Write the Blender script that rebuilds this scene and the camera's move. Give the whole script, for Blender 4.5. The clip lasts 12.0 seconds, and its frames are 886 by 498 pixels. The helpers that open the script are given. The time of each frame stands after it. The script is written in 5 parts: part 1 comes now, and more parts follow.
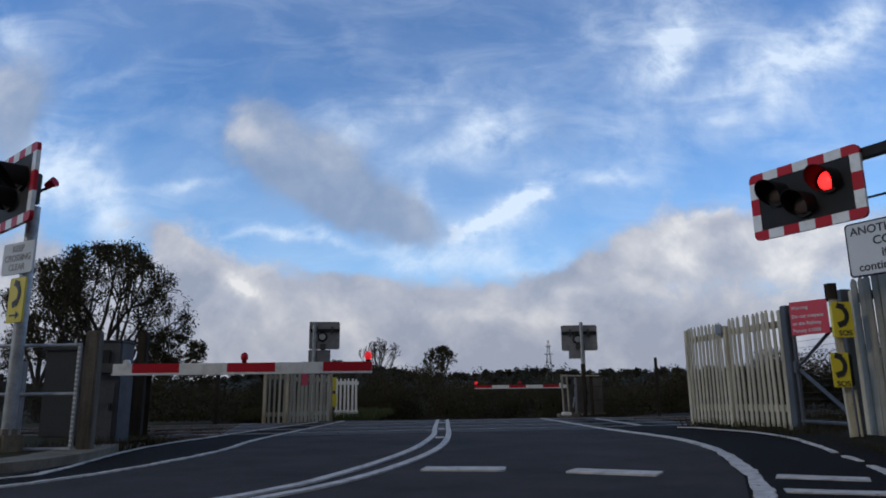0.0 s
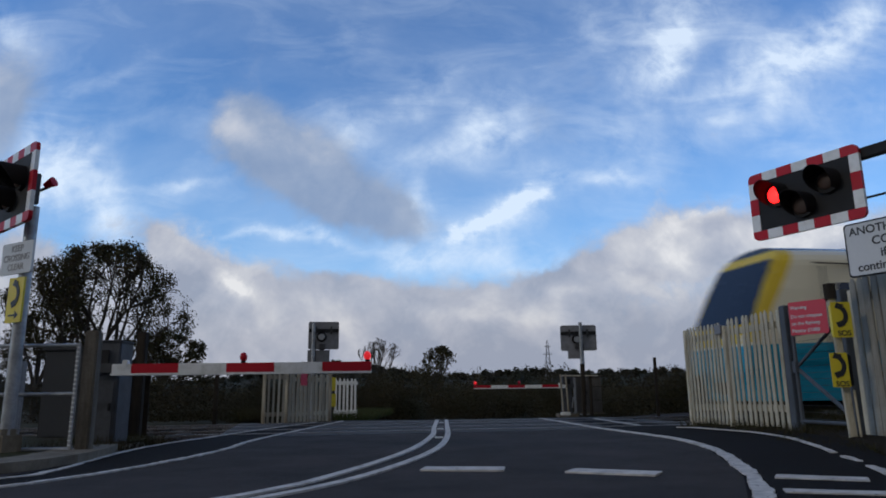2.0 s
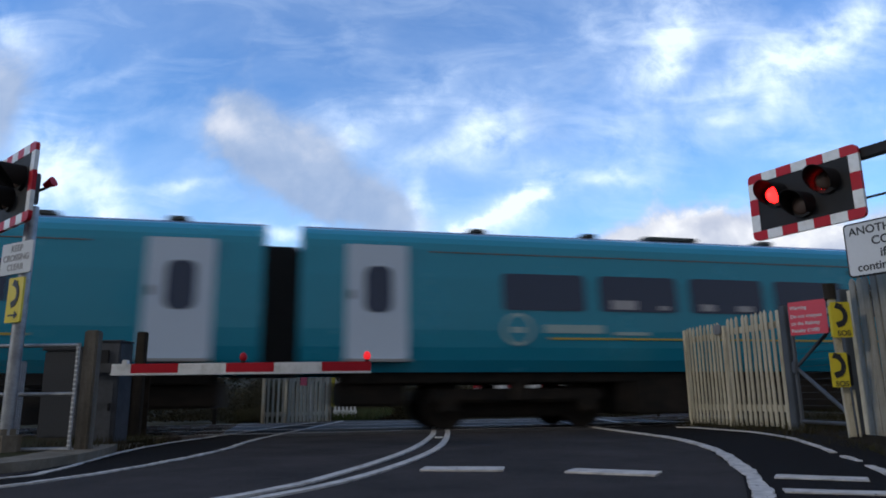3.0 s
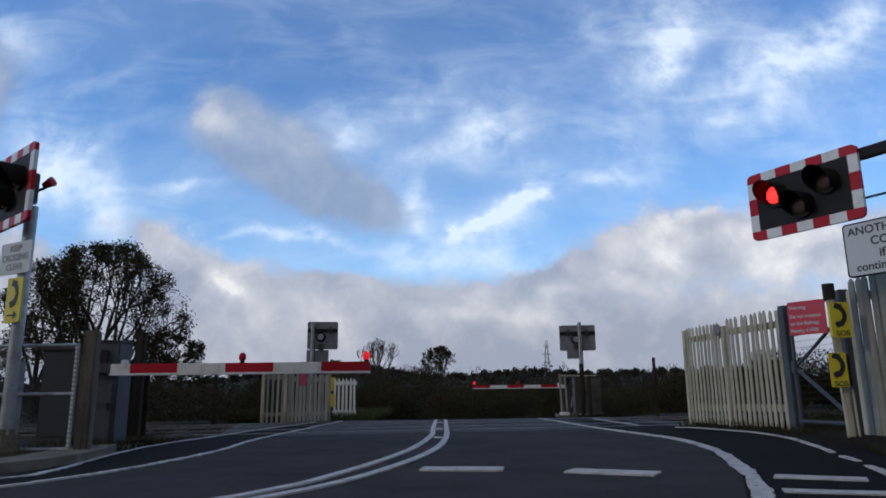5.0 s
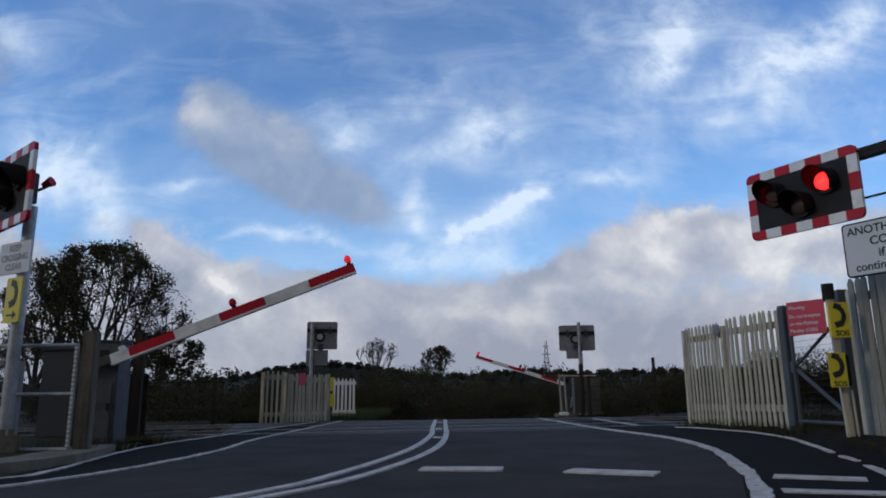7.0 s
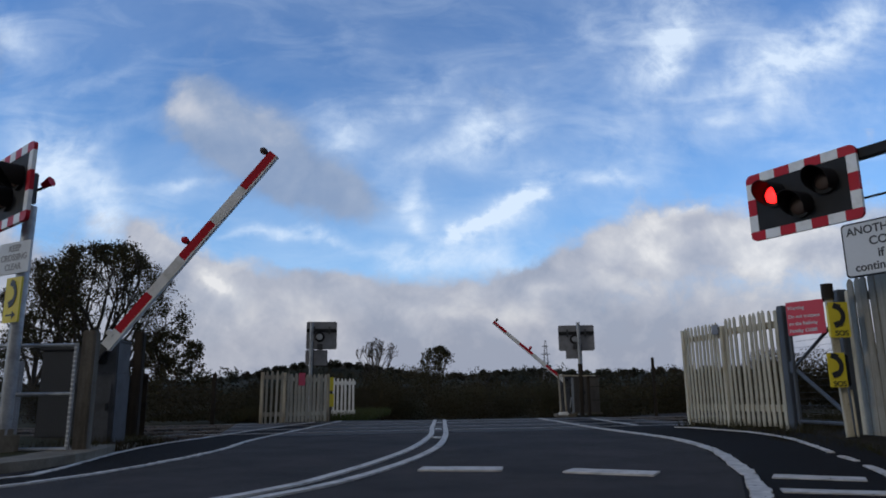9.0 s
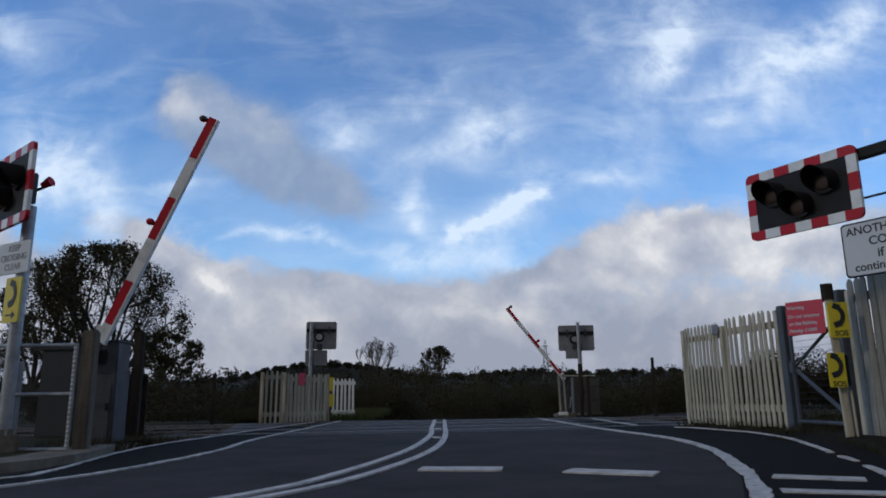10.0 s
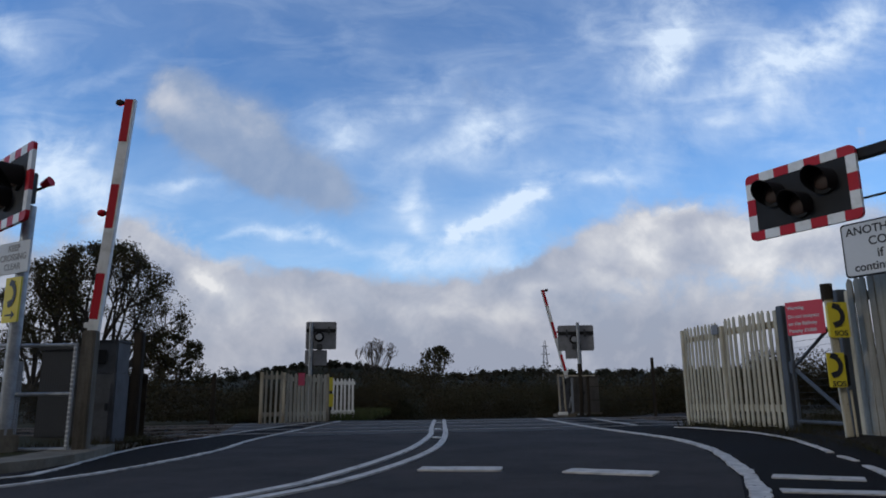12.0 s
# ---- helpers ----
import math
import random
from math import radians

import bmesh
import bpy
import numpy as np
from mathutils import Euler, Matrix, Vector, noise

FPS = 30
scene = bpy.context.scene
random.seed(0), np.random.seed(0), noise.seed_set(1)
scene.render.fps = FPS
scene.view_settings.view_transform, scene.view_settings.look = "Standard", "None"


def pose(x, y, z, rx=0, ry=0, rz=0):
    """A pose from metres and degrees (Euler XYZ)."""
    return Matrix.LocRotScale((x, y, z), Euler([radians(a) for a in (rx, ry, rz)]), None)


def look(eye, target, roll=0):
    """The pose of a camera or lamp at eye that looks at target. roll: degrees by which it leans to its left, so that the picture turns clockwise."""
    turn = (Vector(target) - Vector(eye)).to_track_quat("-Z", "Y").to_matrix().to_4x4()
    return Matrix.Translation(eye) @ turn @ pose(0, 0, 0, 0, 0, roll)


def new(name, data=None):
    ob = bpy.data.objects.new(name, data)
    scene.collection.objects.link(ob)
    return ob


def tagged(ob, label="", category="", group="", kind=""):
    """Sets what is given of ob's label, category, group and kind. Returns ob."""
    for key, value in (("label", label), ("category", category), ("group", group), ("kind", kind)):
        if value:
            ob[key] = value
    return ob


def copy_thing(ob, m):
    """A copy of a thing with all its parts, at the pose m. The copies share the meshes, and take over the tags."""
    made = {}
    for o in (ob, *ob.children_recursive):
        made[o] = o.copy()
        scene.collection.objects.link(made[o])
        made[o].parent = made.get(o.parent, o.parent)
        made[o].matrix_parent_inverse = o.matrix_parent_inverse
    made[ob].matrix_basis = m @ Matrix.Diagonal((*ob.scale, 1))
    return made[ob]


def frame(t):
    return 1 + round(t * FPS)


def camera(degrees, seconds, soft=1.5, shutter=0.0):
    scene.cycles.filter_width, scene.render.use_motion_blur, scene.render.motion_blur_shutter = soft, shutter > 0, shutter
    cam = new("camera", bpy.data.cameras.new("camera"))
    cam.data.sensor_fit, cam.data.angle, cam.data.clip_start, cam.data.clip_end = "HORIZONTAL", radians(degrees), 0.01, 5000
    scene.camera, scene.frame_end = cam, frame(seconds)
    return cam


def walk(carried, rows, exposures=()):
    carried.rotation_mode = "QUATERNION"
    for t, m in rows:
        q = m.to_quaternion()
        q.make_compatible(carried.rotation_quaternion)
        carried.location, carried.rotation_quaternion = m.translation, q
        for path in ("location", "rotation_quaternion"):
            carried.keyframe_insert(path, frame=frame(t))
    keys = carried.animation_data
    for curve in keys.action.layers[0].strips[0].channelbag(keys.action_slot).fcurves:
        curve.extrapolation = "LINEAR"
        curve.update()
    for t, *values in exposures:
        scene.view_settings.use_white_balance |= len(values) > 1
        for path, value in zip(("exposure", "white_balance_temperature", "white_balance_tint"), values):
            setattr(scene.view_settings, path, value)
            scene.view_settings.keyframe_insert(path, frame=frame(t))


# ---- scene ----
# ---- the camera: it stands low on a stand beside the road and drifts a little ----
EYE = (0.0, 0.0, 0.56)


def view(yaw):
    """The camera's pose, turned right by yaw degrees."""
    far = 10.0
    return look(EYE, (far * math.sin(radians(yaw)), far * math.cos(radians(yaw)), EYE[2] + far * math.tan(radians(12.2))), -0.62)


cam = camera(65.5, 12.0, soft=1.8, shutter=0.22)
walk(cam, [(0.0, view(-0.13)), (1.5, view(-0.08)), (2.5, view(-0.05)), (4.0, view(-0.02)), (5.5, view(0.03)),
           (6.5, view(0.05)), (9.5, view(0.11)), (12.0, view(0.14))],
     exposures=[(0.0, 0.0), (2.1, 0.0), (2.4, 0.06), (2.7, 0.27), (3.0, 0.45), (3.3, 0.5), (4.2, 0.42), (4.8, 0.18), (5.1, 0.08), (5.6, 0.0), (12.0, 0.0)])

# ---- sky and sun ----
TRACK_ANGLE = 12.95
SUN_ELEVATION, SUN_ROTATION = 24.0, 248.0


def node_maths(tree):
    """Short ways to add maths and vector nodes to a tree."""
    def m(op, a, b=0.0, c=0.0, clamp=False):
        n = tree.nodes.new("ShaderNodeMath")
        n.operation, n.use_clamp = op, clamp
        for i, v in enumerate((a, b, c)):
            if isinstance(v, (int, float)):
                n.inputs[i].default_value = v
            else:
                tree.links.new(v, n.inputs[i])
        return n.outputs[0]
    return m


def noise_node(tree, vec, scale, detail=4.0, rough=0.55, distortion=0.0):
    n = tree.nodes.new("ShaderNodeTexNoise")
    n.inputs["Scale"].default_value, n.inputs["Detail"].default_value = scale, detail
    n.inputs["Roughness"].default_value, n.inputs["Distortion"].default_value = rough, distortion
    if vec is not None:
        tree.links.new(vec, n.inputs["Vector"])
    return n


def ramp_node(tree, fac, stops):
    n = tree.nodes.new("ShaderNodeValToRGB")
    els = n.color_ramp.elements
    while len(els) < len(stops):
        els.new(0.5)
    for e, (p, c) in zip(els, stops):
        e.position, e.color = p, (*c, 1) if len(c) == 3 else c
    tree.links.new(fac, n.inputs[0])
    return n.outputs[0]


def mix_node(tree, fac, a, b, blend="MIX"):
    n = tree.nodes.new("ShaderNodeMix")
    n.data_type, n.blend_type = "RGBA", blend
    for i, v in ((0, fac), (6, a), (7, b)):
        if isinstance(v, (int, float)):
            n.inputs[i].default_value = v
        elif isinstance(v, tuple):
            n.inputs[i].default_value = (*v, 1)
        else:
            tree.links.new(v, n.inputs[i])
    return n.outputs[2]


# Clouds: bearing and height (tangents), length, width, lean in degrees, strength.
CIRRUS_RIGHT = [
    (0.347, 0.538, 0.097, 0.038, 58, 0.78), (0.32, 0.505, 0.041, 0.038, 40, 0.36), (0.561, 0.516, 0.138, 0.035, 25, 0.62), (0.66, 0.584, 0.083, 0.047, 30, 0.52),
    (0.244, 0.584, 0.055, 0.026, -40, 0.31), (0.355, 0.615, 0.083, 0.037, 10, 0.31), (0.493, 0.546, 0.074, 0.117, 40, 0.23), (0.415, 0.475, 0.083, 0.023, 30, 0.31),
    (0.522, 0.445, 0.055, 0.015, 50, 0.31), (0.427, 0.421, 0.044, 0.013, 8, 0.36), (0.613, 0.435, 0.138, 0.073, 10, 0.23), (0.389, 0.382, 0.101, 0.044, 5, 0.21),
]
CIRRUS_MIDDLE = [
    (-0.041, 0.464, 0.087, 0.019, 18, 0.34), (0.064, 0.411, 0.051, 0.038, 32, 0.48), (0.011, 0.369, 0.078, 0.025, 22, 0.44), (0.107, 0.388, 0.051, 0.021, 15, 0.32),
    (-0.159, 0.408, 0.055, 0.035, -15, 0.44), (-0.117, 0.559, 0.041, 0.029, 0, 0.1), (0.179, 0.338, 0.138, 0.021, -4, 0.32), (0.268, 0.327, 0.055, 0.012, -8, 0.32),
    (-0.071, 0.438, 0.055, 0.015, 10, 0.16), (-0.149, 0.383, 0.028, 0.018, -10, 0.28), (0.242, 0.392, 0.083, 0.032, -15, 0.2), (0.087, 0.45, 0.083, 0.044, 20, 0.14),
]
CIRRUS_LOW = [
    (0.11, 0.289, 0.058, 0.011, 30, 1.0), (0.145, 0.307, 0.033, 0.011, 12, 0.62), (0.052, 0.258, 0.03, 0.008, 32, 0.76), (0.096, 0.295, 0.04, 0.02, 30, 0.28),
    (0.027, 0.239, 0.011, 0.015, 60, 0.85), (0.09, 0.264, 0.066, 0.022, 20, 0.43), (-0.041, 0.267, 0.021, 0.033, 50, 0.57), (-0.041, 0.305, 0.022, 0.024, 0, 0.28),
    (-0.223, 0.242, 0.051, 0.011, -5, 0.71), (-0.281, 0.237, 0.037, 0.008, 10, 0.43), (-0.176, 0.226, 0.053, 0.011, -12, 0.47), (-0.016, 0.204, 0.062, 0.028, 15, 0.52),
    (0.072, 0.208, 0.066, 0.03, 10, 0.43), (-0.066, 0.207, 0.03, 0.02, -20, 0.52), (0.121, 0.182, 0.053, 0.015, 5, 0.38),
]
CIRRUS_LEFT = [
    (-0.389, 0.329, 0.06, 0.009, 6, 0.44), (-0.561, 0.336, 0.069, 0.056, -40, 0.56), (-0.505, 0.284, 0.055, 0.038, -45, 0.48), (-0.601, 0.382, 0.055, 0.044, -30, 0.36),
    (-0.69, 0.58, 0.035, 0.073, 60, 0.4), (-0.452, 0.538, 0.013, 0.081, -60, 0.1), (-0.568, 0.484, 0.064, 0.013, 15, 0.16), (-0.52, 0.401, 0.074, 0.016, 20, 0.2),
    (-0.633, 0.44, 0.046, 0.044, 0, 0.16), (-0.426, 0.305, 0.055, 0.018, 0, 0.16), (-0.62, 0.321, 0.055, 0.059, 0, 0.28),
]
GREY_BODY = [
    (-0.157, 0.342, 0.105, 0.065, -30, 0.35), (-0.02, 0.239, 0.053, 0.022, -5, 0.4), (-0.298, 0.403, 0.048, 0.041, -50, 0.9), (-0.244, 0.37, 0.075, 0.054, -42, 1.0),
    (-0.178, 0.326, 0.092, 0.057, -33, 1.0), (-0.113, 0.284, 0.079, 0.039, -24, 0.9), (-0.062, 0.259, 0.044, 0.024, -10, 0.55), (-0.664, 0.473, 0.066, 0.065, -55, 1.0),
    (-0.673, 0.403, 0.053, 0.065, 0, 0.6), (0.174, 0.419, 0.066, 0.026, -25, 0.32), (-0.274, 0.445, 0.053, 0.015, -5, 0.2),
]
GREY_LIT = [
    (-0.311, 0.41, 0.032, 0.028, -55, 1.0), (-0.263, 0.389, 0.044, 0.02, -42, 0.45), (-0.192, 0.365, 0.062, 0.017, -33, 0.25),
]
BANK_BODY = [
    (-0.434, 0.248, 0.059, 0.025, -35, 0.8), (-0.38, 0.196, 0.092, 0.042, -35, 1.0), (-0.294, 0.152, 0.117, 0.042, -20, 1.0), (-0.186, 0.135, 0.126, 0.04, -6, 1.0),
    (-0.07, 0.121, 0.126, 0.038, 0, 0.9), (0.053, 0.116, 0.126, 0.042, 0, 0.9), (0.162, 0.147, 0.092, 0.042, 12, 0.8), (0.247, 0.197, 0.092, 0.046, 20, 1.0),
    (0.358, 0.222, 0.109, 0.05, 16, 1.1), (0.46, 0.229, 0.092, 0.052, 10, 1.1), (0.603, 0.228, 0.126, 0.059, 0, 1.1), (-0.526, 0.155, 0.126, 0.075, 0, 1.0),
]
BANK_EDGES = [
    (-0.642, 0.224, 0.067, 0.05, -20, 0.7), (0.787, 0.226, 0.126, 0.067, 0, 1.1), (-0.782, 0.2, 0.151, 0.092, 0, 0.9), (-0.204, 0.189, 0.05, 0.012, -15, 0.4),
    (-0.12, 0.176, 0.05, 0.013, -8, 0.4),
]
BANK_LIT = [
    (-0.324, 0.174, 0.033, 0.013, -38, 1.0), (-0.298, 0.153, 0.028, 0.017, -40, 0.7), (0.431, 0.278, 0.059, 0.01, 12, 1.0), (0.378, 0.252, 0.05, 0.015, 16, 0.7),
    (0.462, 0.246, 0.067, 0.025, 10, 0.6), (0.59, 0.258, 0.084, 0.025, 0, 0.9), (0.061, 0.12, 0.059, 0.013, 0, 0.7), (0.195, 0.16, 0.042, 0.01, 10, 0.4),
    (0.328, 0.163, 0.1, 0.02, 0, 0.5), (-0.381, 0.213, 0.033, 0.008, -35, 0.4), (0.16, 0.114, 0.05, 0.012, 0, 0.4), (-0.152, 0.11, 0.059, 0.01, 0, 0.3),
    (0.532, 0.203, 0.109, 0.033, 0, 0.55), (0.349, 0.213, 0.1, 0.025, 14, 0.45), (0.645, 0.176, 0.1, 0.05, 0, 0.4),
]


def warped_plane(t, m, vec, u, v, scale, amount):
    """Two plane coordinates, curled by noise."""
    curl = noise_node(t, vec, scale, 6, 0.6)
    cs = t.nodes.new("ShaderNodeSeparateColor")
    t.links.new(curl.outputs["Color"], cs.inputs[0])
    return (m("ADD", u, m("MULTIPLY", m("SUBTRACT", cs.outputs[0], 0.5), amount)),
            m("ADD", v, m("MULTIPLY", m("SUBTRACT", cs.outputs[1], 0.5), amount * 0.8)))


def gathered(t, m, blobs, u, v):
    """The sum of soft leaning ellipses."""
    total = 0.0
    for bu, bv, ln, wd, lean, k in blobs:
        c, s = math.cos(radians(lean)), math.sin(radians(lean))
        du, dv = m("SUBTRACT", u, bu), m("SUBTRACT", v, bv)
        a = m("DIVIDE", m("ADD", m("MULTIPLY", du, c), m("MULTIPLY", dv, s)), ln)
        b = m("DIVIDE", m("SUBTRACT", m("MULTIPLY", dv, c), m("MULTIPLY", du, s)), wd)
        r = m("ADD", m("MULTIPLY", a, a), m("MULTIPLY", b, b))
        total = m("ADD", total, m("MULTIPLY", m("EXPONENT", m("MULTIPLY", r, -1.0)), k))
    return total


def make_world():
    w = bpy.data.worlds.new("sky")
    scene.world = w
    w.use_nodes = True
    t = w.node_tree
    t.nodes.clear()
    m = node_maths(t)
    out, bg = t.nodes.new("ShaderNodeOutputWorld"), t.nodes.new("ShaderNodeBackground")
    sky = t.nodes.new("ShaderNodeTexSky")
    sky.sky_type, sky.sun_disc = "NISHITA", False
    sky.sun_elevation, sky.sun_rotation = radians(SUN_ELEVATION), radians(SUN_ROTATION)
    sky.air_density, sky.dust_density, sky.ozone_density = 1.0, 0.2, 2.0
    co = t.nodes.new("ShaderNodeTexCoord")
    sep = t.nodes.new("ShaderNodeSeparateXYZ")
    t.links.new(co.outputs["Generated"], sep.inputs[0])
    x, y, z = sep.outputs
    flat = m("SQRT", m("ADD", m("MULTIPLY", x, x), m("MULTIPLY", y, y)))
    up = m("DIVIDE", z, m("MAXIMUM", flat, 0.02))
    ahead = m("MULTIPLY", m("SUBTRACT", y, 0.05), 4.0, clamp=True)
    u = m("DIVIDE", x, m("MAXIMUM", y, 0.05))
    v = m("DIVIDE", z, m("MAXIMUM", y, 0.05))
    zc = m("ADD", m("MAXIMUM", z, 0.0), 0.10)
    com = t.nodes.new("ShaderNodeCombineXYZ")
    t.links.new(m("DIVIDE", x, zc), com.inputs[0])
    t.links.new(m("DIVIDE", y, zc), com.inputs[1])
    uv = t.nodes.new("ShaderNodeCombineXYZ")
    t.links.new(u, uv.inputs[0])
    t.links.new(v, uv.inputs[1])

    uw, vw = warped_plane(t, m, uv.outputs[0], u, v, 7.0, 0.11)
    streaks = m("MULTIPLY", gathered(t, m, CIRRUS_RIGHT + CIRRUS_MIDDLE + CIRRUS_LOW + CIRRUS_LEFT, uw, vw), ahead)
    fib = t.nodes.new("ShaderNodeMapping")
    fib.inputs["Rotation"].default_value, fib.inputs["Scale"].default_value = (0, 0, radians(-27)), (4.0, 10.0, 1)
    t.links.new(uv.outputs[0], fib.inputs[0])
    fibre = noise_node(t, fib.outputs[0], 1.3, 6, 0.58, 0.7)
    puff = noise_node(t, uv.outputs[0], 8.0, 8, 0.6, 0.2)
    curd = noise_node(t, uv.outputs[0], 17.0, 8, 0.6, 0.4)
    deck = noise_node(t, com.outputs[0], 0.55, 7, 0.62, 0.8)
    # thin high cloud
    veil = m("MULTIPLY_ADD", m("SUBTRACT", deck.outputs[0], 0.40, clamp=True), 0.85, 0.03)
    wisps = m("MULTIPLY", m("SUBTRACT", fibre.outputs[0], 0.48, clamp=True), 0.7)
    both = m("ADD", m("MULTIPLY", fibre.outputs[0], 0.45), m("MULTIPLY", curd.outputs[0], 0.55))
    shred = m("MINIMUM", m("MULTIPLY", m("SUBTRACT", both, 0.33, clamp=True), 4.6), 1.5)
    high = m("ADD", m("MULTIPLY", streaks, shred), m("ADD", veil, wisps), clamp=True)
    # low banks closing towards the horizon
    low = m("SUBTRACT", 1.0, m("MULTIPLY", up, 4.8), clamp=True)
    base = m("MULTIPLY", low, 1.5)
    lumps = m("MULTIPLY_ADD", m("SUBTRACT", puff.outputs[0], 0.5), 1.6, -0.26)
    bank = m("MULTIPLY", m("ADD", base, lumps, clamp=True), 1.5, clamp=True)
    pale = m("POWER", m("SUBTRACT", 1.0, m("MULTIPLY", up, 1.7, clamp=True), clamp=True), 2.0)
    blue = mix_node(t, 1.0, sky.outputs[0], (0.55, 1.00, 1.50), "MULTIPLY")
    blue = mix_node(t, m("MULTIPLY", pale, 0.65), blue, (3.6, 6.0, 8.6))
    c1 = mix_node(t, m("MULTIPLY", high, 0.86), blue, (6.9, 8.0, 9.4))
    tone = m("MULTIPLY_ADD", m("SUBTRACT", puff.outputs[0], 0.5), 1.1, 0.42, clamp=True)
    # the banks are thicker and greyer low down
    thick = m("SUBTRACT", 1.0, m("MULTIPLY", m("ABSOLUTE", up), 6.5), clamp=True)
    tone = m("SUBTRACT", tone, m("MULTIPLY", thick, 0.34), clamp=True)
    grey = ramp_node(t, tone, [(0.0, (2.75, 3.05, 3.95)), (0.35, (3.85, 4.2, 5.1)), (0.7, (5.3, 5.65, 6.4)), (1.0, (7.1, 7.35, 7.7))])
    # unseen warm grey cloud behind the camera, added to dim and warm the foreground
    behind = m("MULTIPLY", m("SUBTRACT", 0.25, y), 1.6, clamp=True)
    dim_back_cloud = ramp_node(t, puff.outputs[0], [(0.3, (1.15, 1.12, 1.12)), (0.7, (2.5, 2.35, 2.2))])
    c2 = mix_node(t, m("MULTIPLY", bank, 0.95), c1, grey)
    c3 = mix_node(t, m("MULTIPLY", behind, 0.85), c2, dim_back_cloud)
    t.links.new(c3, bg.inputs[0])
    bg.inputs[1].default_value = 0.112
    t.links.new(bg.outputs[0], out.inputs[0])


make_world()
sun = new("sun", bpy.data.lights.new("sun", "SUN"))
sun.data.energy, sun.data.angle, sun.data.color = 0.5, radians(12), (1.0, 0.93, 0.82)
_sd = Vector((math.sin(radians(SUN_ROTATION)) * math.cos(radians(SUN_ELEVATION)),
              math.cos(radians(SUN_ROTATION)) * math.cos(radians(SUN_ELEVATION)), math.sin(radians(SUN_ELEVATION))))
sun.matrix_world = look(_sd * 50, (0, 0, 0))


# ---- materials ----
def material(name, base, rough=0.6, metal=0.0, vary=0.18, scale=3.0, fine=60.0, bump=0.15, second=None, amount=0.5,
             emit=None, power=0.0, spec=0.5, worn=None, per_piece=0.0, grain=1.0):
    """A surface with two scales of tone, fine relief and, with second, patches of another colour; worn: a colour showing
    through chips; grain below 1 draws the patches out along z."""
    mt = bpy.data.materials.new(name)
    mt.use_nodes = True
    t = mt.node_tree
    b = t.nodes["Principled BSDF"]
    m = node_maths(t)
    co = t.nodes.new("ShaderNodeTexCoord").outputs["Object"]
    big, small = noise_node(t, co, scale, 4), noise_node(t, co, fine, 3)
    k = m("ADD", m("MULTIPLY", m("SUBTRACT", big.outputs[0], 0.5), vary * 2.4), m("MULTIPLY", m("SUBTRACT", small.outputs[0], 0.5), vary * 1.6))
    if per_piece:
        info = t.nodes.new("ShaderNodeObjectInfo")
        k = m("ADD", k, m("MULTIPLY", m("SUBTRACT", info.outputs["Random"], 0.5), per_piece))
    hsv = t.nodes.new("ShaderNodeHueSaturation")
    hsv.inputs["Color"].default_value = (*base, 1)
    if second:
        drawn = t.nodes.new("ShaderNodeMapping")
        drawn.inputs["Scale"].default_value = (1, 1, grain)
        t.links.new(co, drawn.inputs[0])
        patch = noise_node(t, drawn.outputs[0], scale * 1.7, 6, 0.65)
        fac = ramp_node(t, patch.outputs[0], [(0.5 - 0.25 * amount, (0, 0, 0)), (0.72 - 0.2 * amount, (1, 1, 1))])
        t.links.new(mix_node(t, fac, base, second), hsv.inputs["Color"])
    t.links.new(m("ADD", 1.0, k), hsv.inputs["Value"])
    t.links.new(hsv.outputs[0], b.inputs["Base Color"])
    if worn:
        chips = noise_node(t, co, worn[1], 5, 0.6)
        bare = ramp_node(t, chips.outputs[0], [(worn[2], (0, 0, 0)), (worn[2] + 0.02, (1, 1, 1))])
        t.links.new(mix_node(t, bare, hsv.outputs[0], worn[0]), b.inputs["Base Color"])
    b.inputs["Roughness"].default_value, b.inputs["Metallic"].default_value = rough, metal
    b.inputs["Specular IOR Level"].default_value = spec
    t.links.new(m("ADD", rough, m("MULTIPLY", m("SUBTRACT", big.outputs[0], 0.5), 0.25), clamp=True), b.inputs["Roughness"])
    if bump:
        bn = t.nodes.new("ShaderNodeBump")
        bn.inputs["Strength"].default_value, bn.inputs["Distance"].default_value = bump, 0.01
        t.links.new(small.outputs[0], bn.inputs["Height"])
        t.links.new(bn.outputs[0], b.inputs["Normal"])
    if emit:
        b.inputs["Emission Color"].default_value, b.inputs["Emission Strength"].default_value = (*emit, 1), power
    return mt


ASPHALT = material("asphalt", (0.060, 0.050, 0.046), 0.9, 0, 0.5, 0.6, 110, 0.8, (0.036, 0.031, 0.028), 0.55, spec=0.16, worn=((0.105, 0.094, 0.086), 38, 0.645))
FOOTWAY = material("new_asphalt", (0.0125, 0.0108, 0.0100), 0.95, 0, 0.34, 1.2, 120, 0.6, spec=0.10, worn=((0.04, 0.034, 0.028), 30, 0.67))
PAINT = material("road_paint", (0.66, 0.62, 0.565), 0.75, 0, 0.14, 5, 90, 0.3, (0.40, 0.375, 0.34), 0.34, spec=0.12, worn=((0.05, 0.043, 0.038), 16, 0.655))
CONCRETE = material("concrete", (0.225, 0.195, 0.150), 0.9, 0, 0.25, 2.5, 60, 0.5, (0.14, 0.12, 0.09), 0.5, spec=0.2)
GRASS = material("verge_grass", (0.042, 0.043, 0.019), 0.9, 0, 0.4, 0.5, 25, 0.8, (0.048, 0.038, 0.022), 0.5, spec=0.05)
FIELD = material("field", (0.042, 0.042, 0.021), 0.95, 0, 0.3, 0.05, 4, 0.3, (0.055, 0.044, 0.027), 0.5, spec=0.05)
